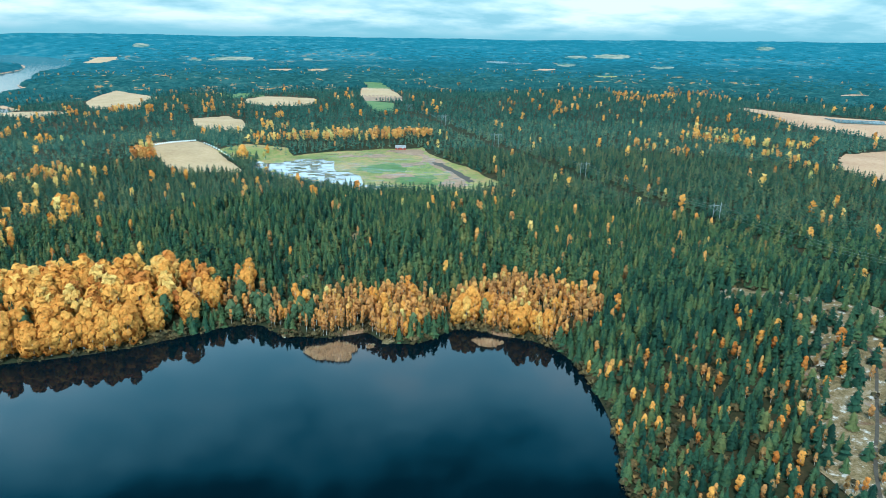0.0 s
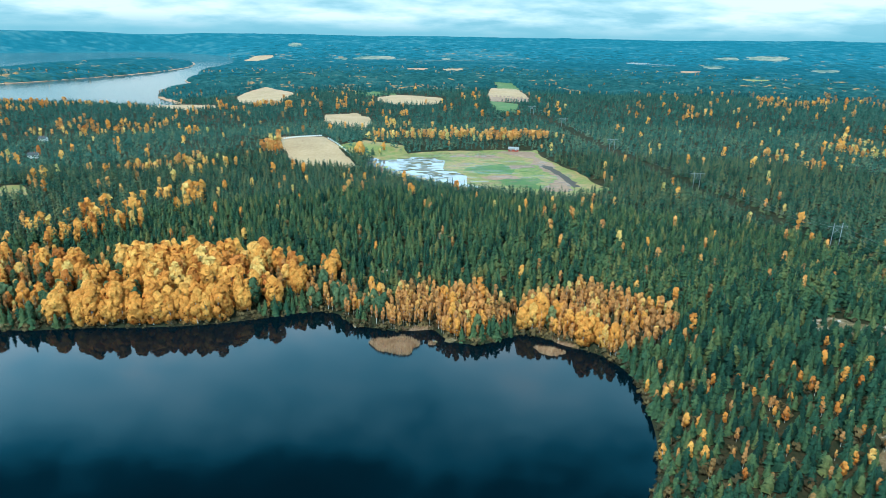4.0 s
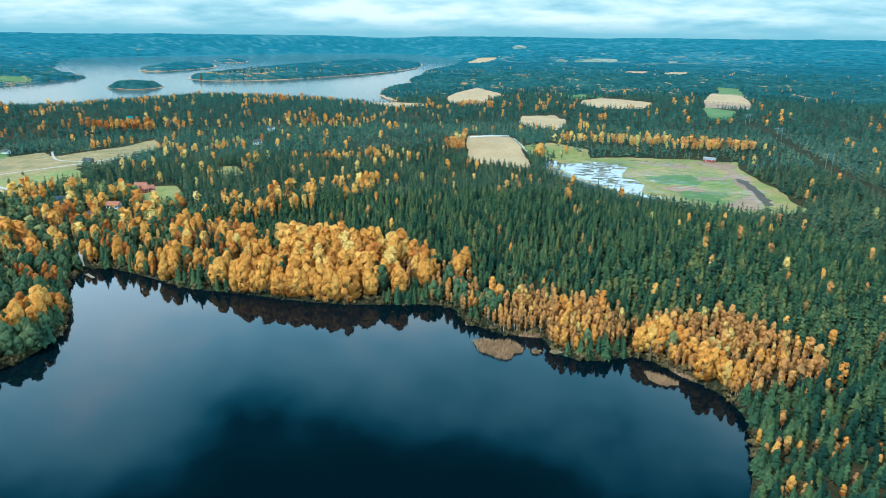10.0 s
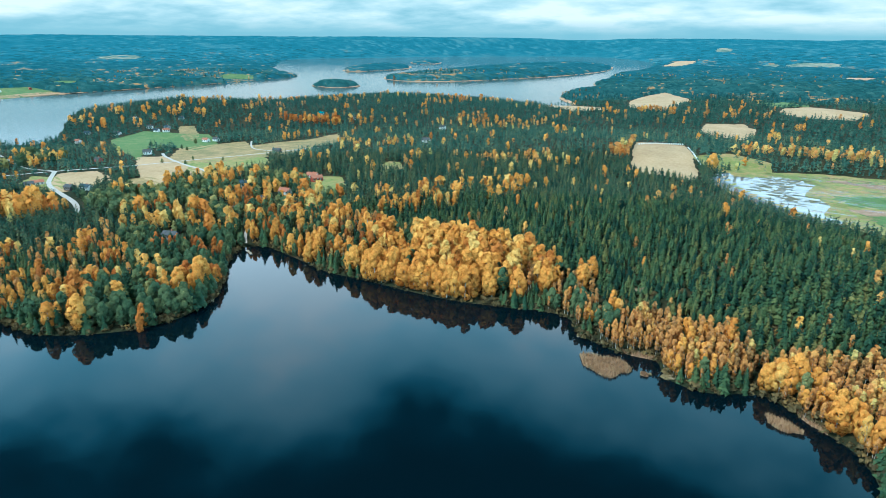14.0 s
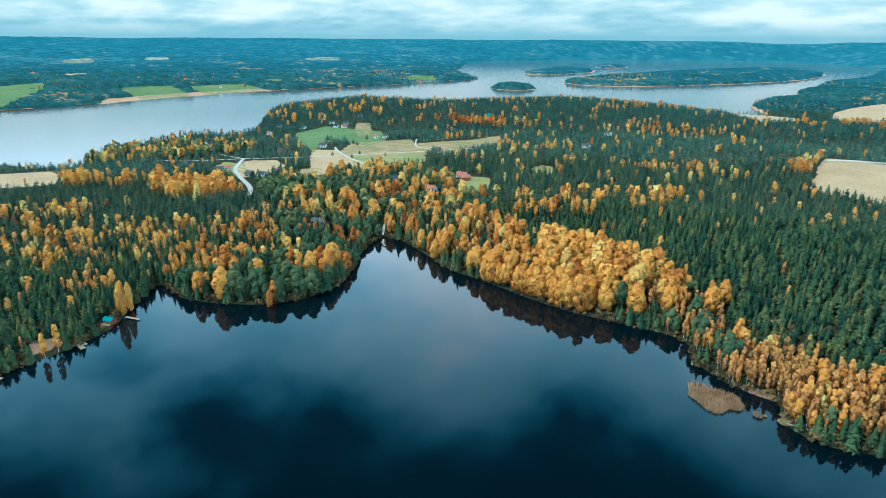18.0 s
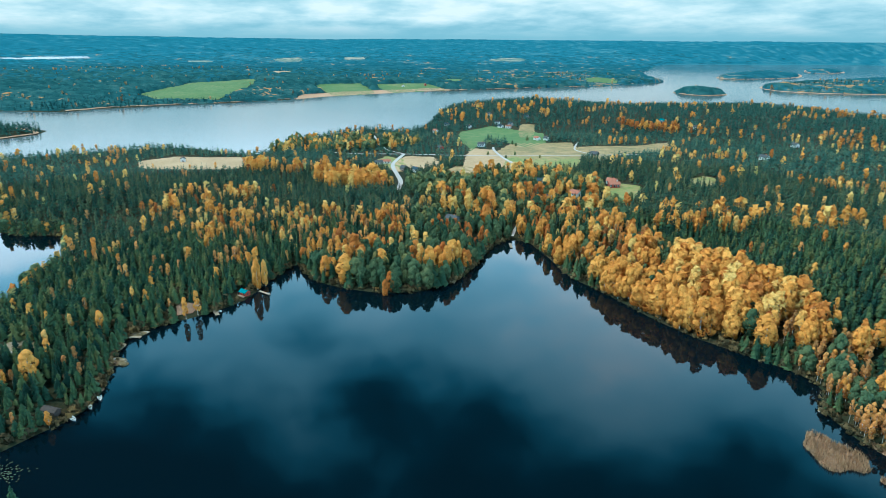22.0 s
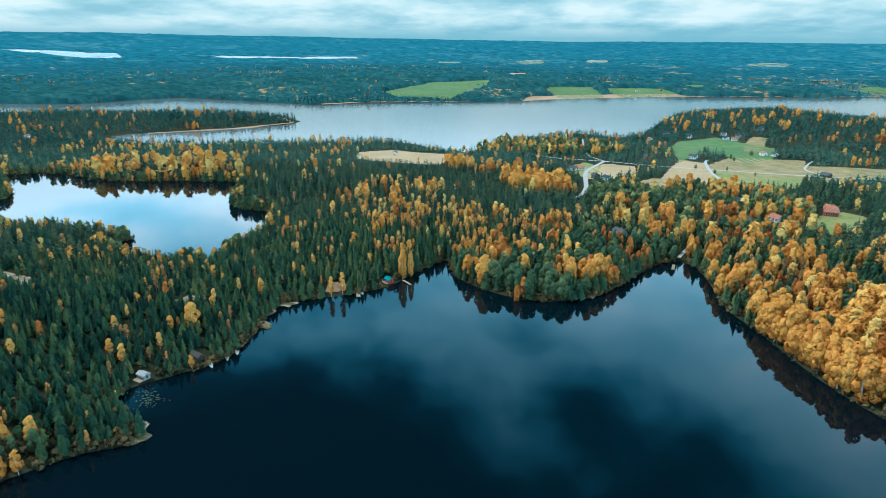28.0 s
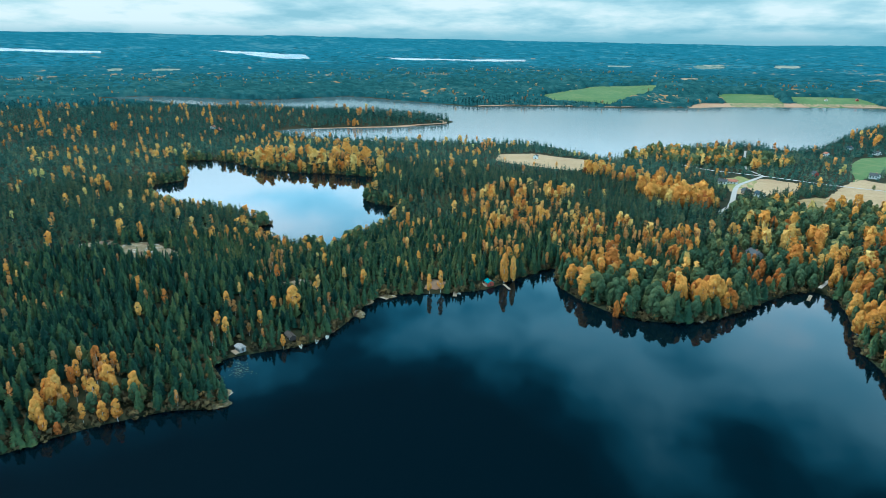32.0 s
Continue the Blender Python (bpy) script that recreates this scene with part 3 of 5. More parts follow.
def bough_crown(levels, branches, wide, low, blunt, droop):
    """Whorls of needle boughs round the stem; blunt rounds the top off, droop lets the tips hang."""
    k = levels * branches
    t = np.clip((np.repeat(np.arange(levels), branches) + rng.uniform(-0.5, 0.6, k)) / levels, 0, 0.985)
    a = np.tile(np.arange(branches) * 2 * math.pi / branches, levels) + np.repeat(rng.uniform(0, 6.28, levels), branches) + rng.uniform(-0.4, 0.4, k)
    h = low + (1 - low) * t
    lean = 1 + 0.22 * np.sin(a + rng.uniform(0, 6.28)) * (1 - t)
    q = (wide * (1 - t) ** blunt * rng.uniform(0.62, 1.22, k) + 0.014) * lean
    spread = rng.uniform(0.38, 0.66, k)
    drop = q * rng.uniform(droop * 0.5, droop * 1.3, k)
    tip = 0.03 + 0.22 * wide * (1 - t)
    one, two = rng.uniform(0.72, 1.2, k), rng.uniform(0.72, 1.2, k)
    top = np.stack([0 * a, 0 * a, h + tip], -1)
    left = np.stack([np.cos(a - spread) * q * one, np.sin(a - spread) * q * one, h - drop * one], -1)
    right = np.stack([np.cos(a + spread) * q * two, np.sin(a + spread) * q * two, h - drop * two * rng.uniform(0.6, 1.2, k)], -1)
    v = np.stack([top, left, right], 1)
    n = np.stack([np.stack([np.cos(a + e), np.sin(a + e), np.full(k, z)], -1) for e, z in ((0, 1.2), (-spread * 0.8, 0.35), (spread * 0.8, 0.35))], 1)
    return v.reshape(-1, 3), np.arange(3 * k).reshape(-1, 3), unit(n).reshape(-1, 3)


def lumpy_crown(cards, wide, low, lumps, spread=0.62, top=1.0, cover=1.5):
    """Sprays of leaves on rounded lumps that pile up into a crown."""
    mid, half = (low + top) / 2, (top - low) / 2
    g = np.arange(lumps) + rng.uniform(0.2, 0.8)
    z = 1 - 1.95 * g / lumps
    a = g * 2.4 + rng.uniform(0, 6.28)
    body = np.clip(1 - z, 0, 1.35) ** 0.55 * np.clip(1.25 + z, 0.25, 1) ** 0.5
    ring = body * spread * rng.uniform(0.7, 1.15, lumps)
    heart = np.stack([np.cos(a) * ring * wide, np.sin(a) * ring * wide, z * half * 0.8], -1)
    size = np.stack([np.full(lumps, wide), np.full(lumps, wide), np.full(lumps, min(half * 0.75, wide * 1.5))], -1) * (1.05 - spread) * rng.uniform(0.8, 1.25, (lumps, 1)) * (0.72 + 0.28 * np.clip(1.2 - z, 0, 1))[:, None]
    pick = rng.integers(0, lumps, cards)
    n = unit(rng.normal(size=(cards, 3)))
    outward = unit(heart / np.array([wide, wide, half]) + 1e-6)
    facing = (n * outward[pick]).sum(1)
    n = np.where((facing < -0.25)[:, None], -n, n)
    c = heart[pick] + n * size[pick] * rng.uniform(0.82, 1.08, (cards, 1))
    c[:, 2] = np.maximum(c[:, 2], -half * 1.02) + mid
    area = 4 * math.pi * (size ** 2).mean() * lumps * 0.62
    return leaf_cards(c, n + 0.35 * outward[pick], math.sqrt(area * cover / cards / 1.3) * rng.uniform(0.7, 1.3, cards))


def make_tree(species, cards, levels=9, boughs=6):
    """Trunk and crown of a tree one metre high: (trunk, crown)."""
    if species == "spruce_tree":
        return stem(0.92, 0.014), bough_crown(levels, boughs, rng.uniform(0.18, 0.225), 0.05, 0.85, 0.7)
    if species == "pine_tree":
        return stem(0.85, 0.016, bend=0.01), bough_crown(max(3, levels - 1), boughs, rng.uniform(0.235, 0.30), rng.uniform(0.12, 0.26), rng.uniform(0.5, 0.66), 0.5)
    if species == "shrub":
        return stem(0.5, 0.03), lumpy_crown(cards, rng.uniform(0.5, 0.8), -0.05, 5)
    if species == "birch_tree":
        return stem(0.93, 0.011), lumpy_crown(int(cards * 1.6), rng.uniform(0.12, 0.155), 0.16, 7, 0.42, cover=1.7)
    if species == "bare_birch_tree":
        return stem(0.93, 0.011), lumpy_crown(int(cards * 1.5), rng.uniform(0.085, 0.115), 0.28, 6, 0.30, cover=1.5)
    return stem(0.75, 0.022), lumpy_crown(int(cards * 4.6), rng.uniform(0.19, 0.25), 0.03, 12, 0.58, cover=1.7)


LEAVES = {"spruce_tree": NEEDLES, "pine_tree": NEEDLES, "birch_tree": GOLD, "bare_birch_tree": TAN, "aspen_tree": GOLD, "maple_tree": RUST, "alder_tree": OLIVE, "shrub": WILLOW}
BARKS = {"birch_tree": WHITEBARK, "bare_birch_tree": WHITEBARK, "aspen_tree": WHITEBARK}
LABELS = {"spruce_tree": "dark green spruce with drooping boughs in the forest", "pine_tree": "blue-green pine with a rounded crown above the shore",
          "birch_tree": "slender golden birch with a white trunk", "bare_birch_tree": "half-bare russet birch with a thin white trunk",
          "aspen_tree": "tall full-crowned golden aspen by the water", "maple_tree": "round orange-red maple in autumn leaf", "alder_tree": "dull olive-green alder leaning over the shore", "shrub": "low tawny willow shrub on the bank"}
KINDS = list(LEAVES)
SPRUCE, PINE, BIRCH, BARE, ASPEN, MAPLE, ALDER, SHRUB = range(8)
HEIGHTS = [11.0, 8.8, 10.5, 10.0, 14.0, 9.5, 10.5, 2.2]
# Stands: x, y, half length, half width, turn in degrees, share of each kind, height factor.
STANDS = [
    (-112, 44, 58, 30, 12, {ASPEN: 0.82, BIRCH: 0.07, ALDER: 0.05, MAPLE: 0.06}, 1.05, 1.5),
    (-52, 60, 22, 13, 10, {ASPEN: 0.5, BARE: 0.3, ALDER: 0.2}, 0.9, 1.3),
    (-28, 42, 20, 12, -10, {ALDER: 0.5, BARE: 0.4, BIRCH: 0.1}, 0.9, 1.2),
    (84, 27, 34, 24, -20, {BARE: 0.92, BIRCH: 0.08}, 0.84, 1.0),
    (60, 27, 9, 6, 0, {ASPEN: 1.0}, 0.9, 1.0),
    (82, 12, 9, 5, -25, {ASPEN: 1.0}, 0.9, 1.0),
    (18, 32, 34, 18, 0, {BARE: 0.80, BIRCH: 0.08, ALDER: 0.06, PINE: 0.06}, 0.88, 1.0),
    (-190, 42, 62, 32, 0, {ASPEN: 0.34, MAPLE: 0.16, ALDER: 0.24, BARE: 0.12, SPRUCE: 0.14}, 0.85, 1.3),
    (-208, -75, 42, 46, 0, {ALDER: 0.5, PINE: 0.33, MAPLE: 0.05, BIRCH: 0.07, ASPEN: 0.05}, 1.0, 1.2),
    (-262, -10, 44, 50, 0, {ALDER: 0.7, PINE: 0.18, MAPLE: 0.12}, 0.8, 1.2),
    (-320, -130, 110, 70, 30, {SPRUCE: 0.32, BARE: 0.09, PINE: 0.4, BIRCH: 0.14, MAPLE: 0.05}, 0.9, 1.0),
    (-330, 60, 110, 80, 0, {MAPLE: 0.12, ALDER: 0.40, ASPEN: 0.10, SPRUCE: 0.30, BIRCH: 0.08}, 0.85, 1.2),
    (-380, 15, 62, 30, 55, {ALDER: 0.86, SPRUCE: 0.14}, 0.8, 1.2),
    (-430, -55, 44, 26, 30, {ASPEN: 0.32, MAPLE: 0.38, BIRCH: 0.08, ALDER: 0.1, SPRUCE: 0.12}, 1.0, 1.2),
    (-520, -95, 70, 28, 40, {SPRUCE: 0.4, PINE: 0.25, BARE: 0.12, ASPEN: 0.13, MAPLE: 0.1}, 0.9, 1.2),
    (-360, -100, 50, 26, 40, {SPRUCE: 0.85, PINE: 0.15}, 1.0, 1.0),
    (-900, 300, 130, 90, 60, {PINE: 0.7, SPRUCE: 0.22, BIRCH: 0.08}, 1.0, 1.0),
    (-540, 310, 70, 22, 25, {SPRUCE: 0.9, BIRCH: 0.1}, 1.0, 1.0),
    (-640, 180, 24, 13, 40, {SPRUCE: 0.9, PINE: 0.1}, 0.9, 1.0),
    (-650, 420, 60, 20, 20, {SPRUCE: 0.3, MAPLE: 0.3, BIRCH: 0.4}, 0.9, 1.0),
    (-800, -500, 90, 30, 40, {PINE: 0.45, BIRCH: 0.35, MAPLE: 0.2}, 0.9, 1.0),
    (-480, -420, 30, 90, 0, {PINE: 0.6, ASPEN: 0.08, BIRCH: 0.17, BARE: 0.15}, 1.0, 1.0),
    (-190, 140, 60, 32, 60, {SPRUCE: 0.8, BIRCH: 0.2}, 1.15, 1.0),
    (-30, -262, 24, 15, 40, {ASPEN: 0.26, BIRCH: 0.2, BARE: 0.14, MAPLE: 0.05, ALDER: 0.35}, 0.68, 1.0),
    (-178, 222, 9, 6, 0, {ASPEN: 1.0}, 0.8, 1.0),
    (-168, 430, 16, 45, 0, {BARE: 0.8, MAPLE: 0.2}, 1.1, 1.0),
    (40, 535, 90, 30, 5, {BARE: 0.55, SPRUCE: 0.32, PINE: 0.13}, 1.1, 1.0),
    (-985, -530, 62, 130, 0, {PINE: 0.62, SPRUCE: 0.34, BARE: 0.04}, 1.35, 1.0),
    (-700, -40, 130, 60, 60, {SPRUCE: 0.5, ALDER: 0.3, BIRCH: 0.2}, 0.9, 1.0),
]


def tree_kind(x, y):
    """The kind of tree and its height factor at each place."""
    k = rng.random(x.shape)
    patch = relief(x, y, 60, 11)
    kind = np.where(k < 0.74, PINE, SPRUCE)
    grove = relief(x, y, 38, 14) * 0.6 + relief(x, y, 110, 15) * 0.4
    yellow = np.where(x < -200, 0.035 + 0.45 * np.clip((grove - 0.66) * 10, 0, 1), np.where((x > 60) & (y < 160), 0.04 + 0.11 * np.clip((10 - y) / 40, 0, 1) * (x < 170) + 0.25 * np.clip((grove - 0.62) * 9, 0, 1), 0.02 + 0.5 * np.clip((grove - 0.74) * 12, 0, 1)))
    yellow = np.where(y < -190, 0.055 + 0.25 * np.clip((grove - 0.64) * 9, 0, 1), yellow)
    yellow = np.where((x > 20) & (y > 12) & (y < 260) & (x < 400), 0.02, yellow)
    kind = np.where(rng.random(x.shape) < yellow * np.where((x > 60) & (y < 20), 0.95, 0.62), np.where(rng.random(x.shape) < 0.35, BIRCH, BARE), kind)
    factor = 0.70 + 0.40 * relief(x, y, 45, 12) + 0.15 * (patch - 0.5)
    factor = np.where((x > 60) & (y < 10), factor * np.where(kind >= BIRCH, 0.72, 0.95), factor)
    factor = np.where((y < -205) & (x > -170) & (x < 60), factor * 0.86, factor)
    for sx, sy, a, b, turn, share, high, gap in STANDS:
        c, s = math.cos(radians(turn)), math.sin(radians(turn))
        u, v = (x - sx) * c + (y - sy) * s, -(x - sx) * s + (y - sy) * c
        inside = (u / a) ** 2 + (v / b) ** 2 + 0.5 * (relief(x, y, 14, 13) - 0.5) < 1
        # Kinds stand in loose groups.
        order = relief(x, y, 11, 50 + len(share)) + rng.uniform(-0.3, 0.3, x.shape)
        rank = np.zeros(x.shape)
        here = np.nonzero(inside)[0]
        rank[here[np.argsort(order[here])]] = (np.arange(len(here)) + 0.5) / max(1, len(here))
        pick = np.array(list(share))[np.minimum(np.searchsorted(np.cumsum(list(share.values())) / sum(share.values()), rank), len(share) - 1)]
        kind = np.where(inside, pick, kind)
        factor = np.where(inside, high, factor)
    return kind.astype(int), factor


ROADS = []
THIN = []  # outlines where only a share of the trees stands


def wooded(x, y, margin=0.4):
    """Whether a tree may stand here."""
    good = (shore_near(LAKE, x, y, 30) > margin) & (shore_near(TARN, x, y, 30) > margin + 0.5)
    bay = shore_near(BAY, x, y, 60)
    isle = np.zeros(x.shape, bool)
    for p in ISLANDS:
        isle |= shore_near(p, x, y, 60) < -6
    good &= (bay > 6) | isle
    for p in OPEN:
        good &= shore_near(p, x, y, 20) > 2
    for p, share in THIN:
        good &= (shore_near(p, x, y, 20) > 0) | (rng.random(x.shape) < share)
    for q, gap in ROADS:
        d = np.full(x.shape, 1e9)
        for px, py in q:
            d = np.minimum(d, (x - px) ** 2 + (y - py) ** 2)
        good &= d > gap * gap
    return good


def scatter(reach_in, reach_out, gap, sector=None, margin=0.4):
    """Places on a jittered grid within a ring about the middle of the lake."""
    n = int(2 * reach_out / gap) + 1
    gx, gy = np.meshgrid((np.arange(n) - n / 2) * gap, (np.arange(n) - n / 2) * gap)
    gx = gx.ravel() + rng.uniform(-0.48, 0.48, gx.size) * gap + CENTRE[0]
    gy = gy.ravel() + rng.uniform(-0.48, 0.48, gy.size) * gap + CENTRE[1]
    r = np.hypot(gx - CENTRE[0], gy - CENTRE[1])
    keep = (r >= reach_in) & (r < reach_out)
    if sector:
        a = np.degrees(np.arctan2(gy - CENTRE[1], gx - CENTRE[0])) % 360
        keep &= (a > sector[0]) & (a < sector[1])
    gx, gy = gx[keep], gy[keep]
    keep = wooded(gx, gy, margin)
    return gx[keep], gy[keep]


def plant(name, x, y, kind, height, models, label, leaf=None, leaves=None):
    """Many trees joined into one mesh."""
    V, F, M, T, N = [], [], [], [], []
    count = 0
    z = ground_height(x, y)
    mats, slot = [], {}
    leaves = leaves or LEAVES
    for sp in np.unique(kind):
        for m in (leaf or leaves[KINDS[sp]], BARKS.get(KINDS[sp], BARK)):
            if m.name not in slot:
                slot[m.name] = len(mats)
                mats.append(m)
        choice = rng.integers(0, len(models[sp]), x.shape)
        for c, (trunk, crown) in enumerate(models[sp]):
            at = np.nonzero((kind == sp) & (choice == c))[0]
            if not len(at):
                continue
            pieces = [(crown, slot[(leaf or leaves[KINDS[sp]]).name])] + ([(trunk, slot[BARKS.get(KINDS[sp], BARK).name])] if trunk else [])
            spin, own = rng.uniform(0, 6.28, len(at)), np.clip(rng.normal(0.5, 0.25, len(at)), 0, 1)
            fat = rng.uniform(0.85, 1.2, len(at))
            for (v, f, n), s in pieces:
                N.append(turned(np.broadcast_to(n, (len(at), *n.shape)), spin[:, None]).reshape(-1, 3).astype(np.float32))
                p = turned(np.broadcast_to(v, (len(at), *v.shape)), spin[:, None])
                p = p * (height[at, None] * np.ones((1, 3)) * np.stack([fat, fat, np.ones(len(at))], -1))[:, None]
                p = p + np.stack([x[at], y[at], z[at] - 0.1], -1)[:, None]
                V.append(p.reshape(-1, 3).astype(np.float32))
                F.append((f[None] + (np.arange(len(at)) * len(v))[:, None, None] + count).reshape(-1, 3))
                M.append(np.full(len(at) * len(f), s))
                T.append(np.clip(own[:, None] + np.repeat(rng.normal(0, 0.055, (len(at), -(-len(v) // 3))), 3, 1)[:, :len(v)], 0, 1).ravel())
                count += len(at) * len(v)
    ob = sheet(name, np.concatenate(V), np.concatenate(F), mats, np.concatenate(M), np.concatenate(T), normals=np.concatenate(N))
    return tagged(ob, label, "forest", kind="stuff")


# ---- more materials ----
def plain(colour, spread=0.25, scale=3.0):
    lo, hi = tuple(c * (1 - spread) for c in colour), tuple(min(1, c * (1 + spread)) for c in colour)
    return speckle((scale * 0.2, scale), [(0.35, lo), (0.65, hi)])


WHITEWALL = material("white_painted_boards", plain((0.66, 0.64, 0.60), 0.12), 0.6)
REDWALL = material("falu_red_boards", plain((0.30, 0.055, 0.035)), 0.8)
DARKWALL = material("dark_stained_boards", plain((0.05, 0.04, 0.035)), 0.8)
GREYWALL = material("grey_boards", plain((0.26, 0.26, 0.25)), 0.8)
TEALROOF = material("teal_painted_roof", plain((0.010, 0.19, 0.21), 0.18), 0.9, gloss=0.1)
TILEROOF = material("clay_tile_roof", plain((0.34, 0.13, 0.08)), 0.8)
SLATEROOF = material("grey_sheet_roof", plain((0.085, 0.09, 0.095)), 0.9, gloss=0.05)
TINROOF = material("weathered_tin_roof", plain((0.26, 0.26, 0.26), 0.4, 1.2), 0.6)
BLUEROOF = material("blue_grey_roof", plain((0.045, 0.07, 0.09)), 0.9, gloss=0.05)
GLASS = material("dark_window_glass", plain((0.02, 0.025, 0.03)), 0.08, gloss=0.6)
TIMBER = material("bare_timber", plain((0.30, 0.23, 0.16)), 0.85)
HULL = material("white_boat_hull", plain((0.72, 0.72, 0.70), 0.08), 0.35)
WRAP = material("white_bale_wrap", plain((0.72, 0.72, 0.70), 0.06), 0.4)
STEEL = material("galvanised_steel", plain((0.30, 0.31, 0.32)), 0.5, metal=0.6)
REEDS = material("dry_reed_stalks", speckle((0.2, 1.5), [(0.3, (0.20, 0.11, 0.055)), (0.5, (0.36, 0.21, 0.11)), (0.7, (0.50, 0.33, 0.18))]), 0.9)
SOIL = material("bare_brown_soil", speckle((0.02, 0.2, 1.5), [(0.34, (0.13, 0.08, 0.05)), (0.5, (0.26, 0.16, 0.10)), (0.66, (0.38, 0.26, 0.18))]), 0.95)
RIDGE = material("dark_grass_ridge", speckle((0.1, 0.8), [(0.4, (0.06, 0.06, 0.025)), (0.5, (0.13, 0.115, 0.04)), (0.6, (0.22, 0.16, 0.07))]), 0.95)
FLOOD = water_material("shallow_flood_water", (0.09, 0.11, 0.12), 0.03, 1.16)
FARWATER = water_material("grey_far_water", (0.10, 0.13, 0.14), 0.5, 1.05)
ASPHALT = material("worn_grey_track", plain((0.075, 0.065, 0.055)), 0.95, gloss=0.1)


def slab(bm, x0, y0, z0, x1, y1, z1):
    v = [bm.verts.new((x, y, z)) for z in (z0, z1) for x, y in ((x0, y0), (x1, y0), (x1, y1), (x0, y1))]
    for f in ((3, 2, 1, 0), (4, 5, 6, 7), (0, 1, 5, 4), (1, 2, 6, 5), (2, 3, 7, 6), (3, 0, 4, 7)):
        bm.faces.new([v[i] for i in f])


def level(x, y):
    return float(ground_height(np.array([x]), np.array([y]))[0])


def slabs(*boxes):
    bm = bmesh.new()
    for b in boxes:
        slab(bm, *b)
    return bm


def gable_walls(l, w, h, rise):
    """Walls with pointed gable ends, the ridge along x."""
    bm = bmesh.new()
    a, b = l / 2, w / 2
    lo = [bm.verts.new(p) for p in ((-a, -b, -0.6), (a, -b, -0.6), (a, b, -0.6), (-a, b, -0.6))]
    hi = [bm.verts.new(p) for p in ((-a, -b, h), (a, -b, h), (a, b, h), (-a, b, h))]
    p, q = bm.verts.new((-a, 0, h + rise)), bm.verts.new((a, 0, h + rise))
    bm.faces.new(lo[::-1])
    for i in (0, 2):
        bm.faces.new((lo[i], lo[i + 1], hi[i + 1], hi[i]))
    bm.faces.new((lo[1], lo[2], hi[2], q, hi[1]))
    bm.faces.new((lo[3], lo[0], hi[0], p, hi[3]))
    bm.faces.new((hi[0], hi[1], q, p))
    bm.faces.new((hi[2], hi[3], p, q))
    return bm


def gable_roof(l, w, h, rise, over=0.5, thick=0.18):
    bm = bmesh.new()
    a, b = l / 2 + over, w / 2 + over
    drop = rise * over / (w / 2)
    for s in (-1, 1):
        low, top = [bm.verts.new((x, s * b, h - drop + 0.06)) for x in (-a, a)], [bm.verts.new((x, 0, h + rise + 0.06)) for x in (a, -a)]
        under = low + top
        over_ = [bm.verts.new((v.co.x, v.co.y, v.co.z + thick)) for v in under]
        bm.faces.new(under)
        bm.faces.new(over_[::-1])
        for i in range(4):
            bm.faces.new((under[i], under[(i + 1) % 4], over_[(i + 1) % 4], over_[i]))
    bmesh.ops.recalc_face_normals(bm, faces=bm.faces)
    return bm


def building(name, x, y, turn, l, w, h, rise, wall, roof, label, category="house", chimney=True, openings=3, lift=0.0, clear=0.0, size=1.0):
    thing = tagged(new(name), label, category)
    thing.matrix_basis = pose(x, y, level(x, y) + lift, 0, 0, turn) @ Matrix.Scale(size, 4)
    body = part("wall", gable_walls(l, w, h, rise), wall, thing)
    cover = part("roof", gable_roof(l, w, h, rise), roof, thing)
    for side in (-1, 1):
        for k in range(openings):
            u = (k + 0.5) / openings * l - l / 2
            y0 = side * w / 2
            pane = part("window", slabs((u - 0.55, y0 - 0.03, h * 0.38, u + 0.55, y0 + 0.03, h * 0.8)), GLASS, thing)
            part("frame", slabs((u - 0.68, y0 - 0.05, h * 0.8, u + 0.68, y0 + 0.05, h * 0.8 + 0.12), (u - 0.68, y0 - 0.05, h * 0.38 - 0.12, u + 0.68, y0 + 0.05, h * 0.38),
                                (u - 0.68, y0 - 0.05, h * 0.38, u - 0.55, y0 + 0.05, h * 0.8), (u + 0.55, y0 - 0.05, h * 0.38, u + 0.68, y0 + 0.05, h * 0.8)), WHITEWALL, pane)
    part("door", slabs((l / 2 - 0.03, -0.5, 0.0, l / 2 + 0.05, 0.5, 2.05)), DARKWALL, thing)
    if chimney:
        part("chimney", slabs((l * 0.12, -0.35, h, l * 0.12 + 0.6, 0.35, h + rise + 0.9)), TILEROOF, cover)
    if clear:
        a = np.linspace(0, 2 * np.pi, 10, endpoint=False)
        OPEN.append(np.stack([x + clear * np.cos(a), y + clear * np.sin(a)], -1))
    return thing


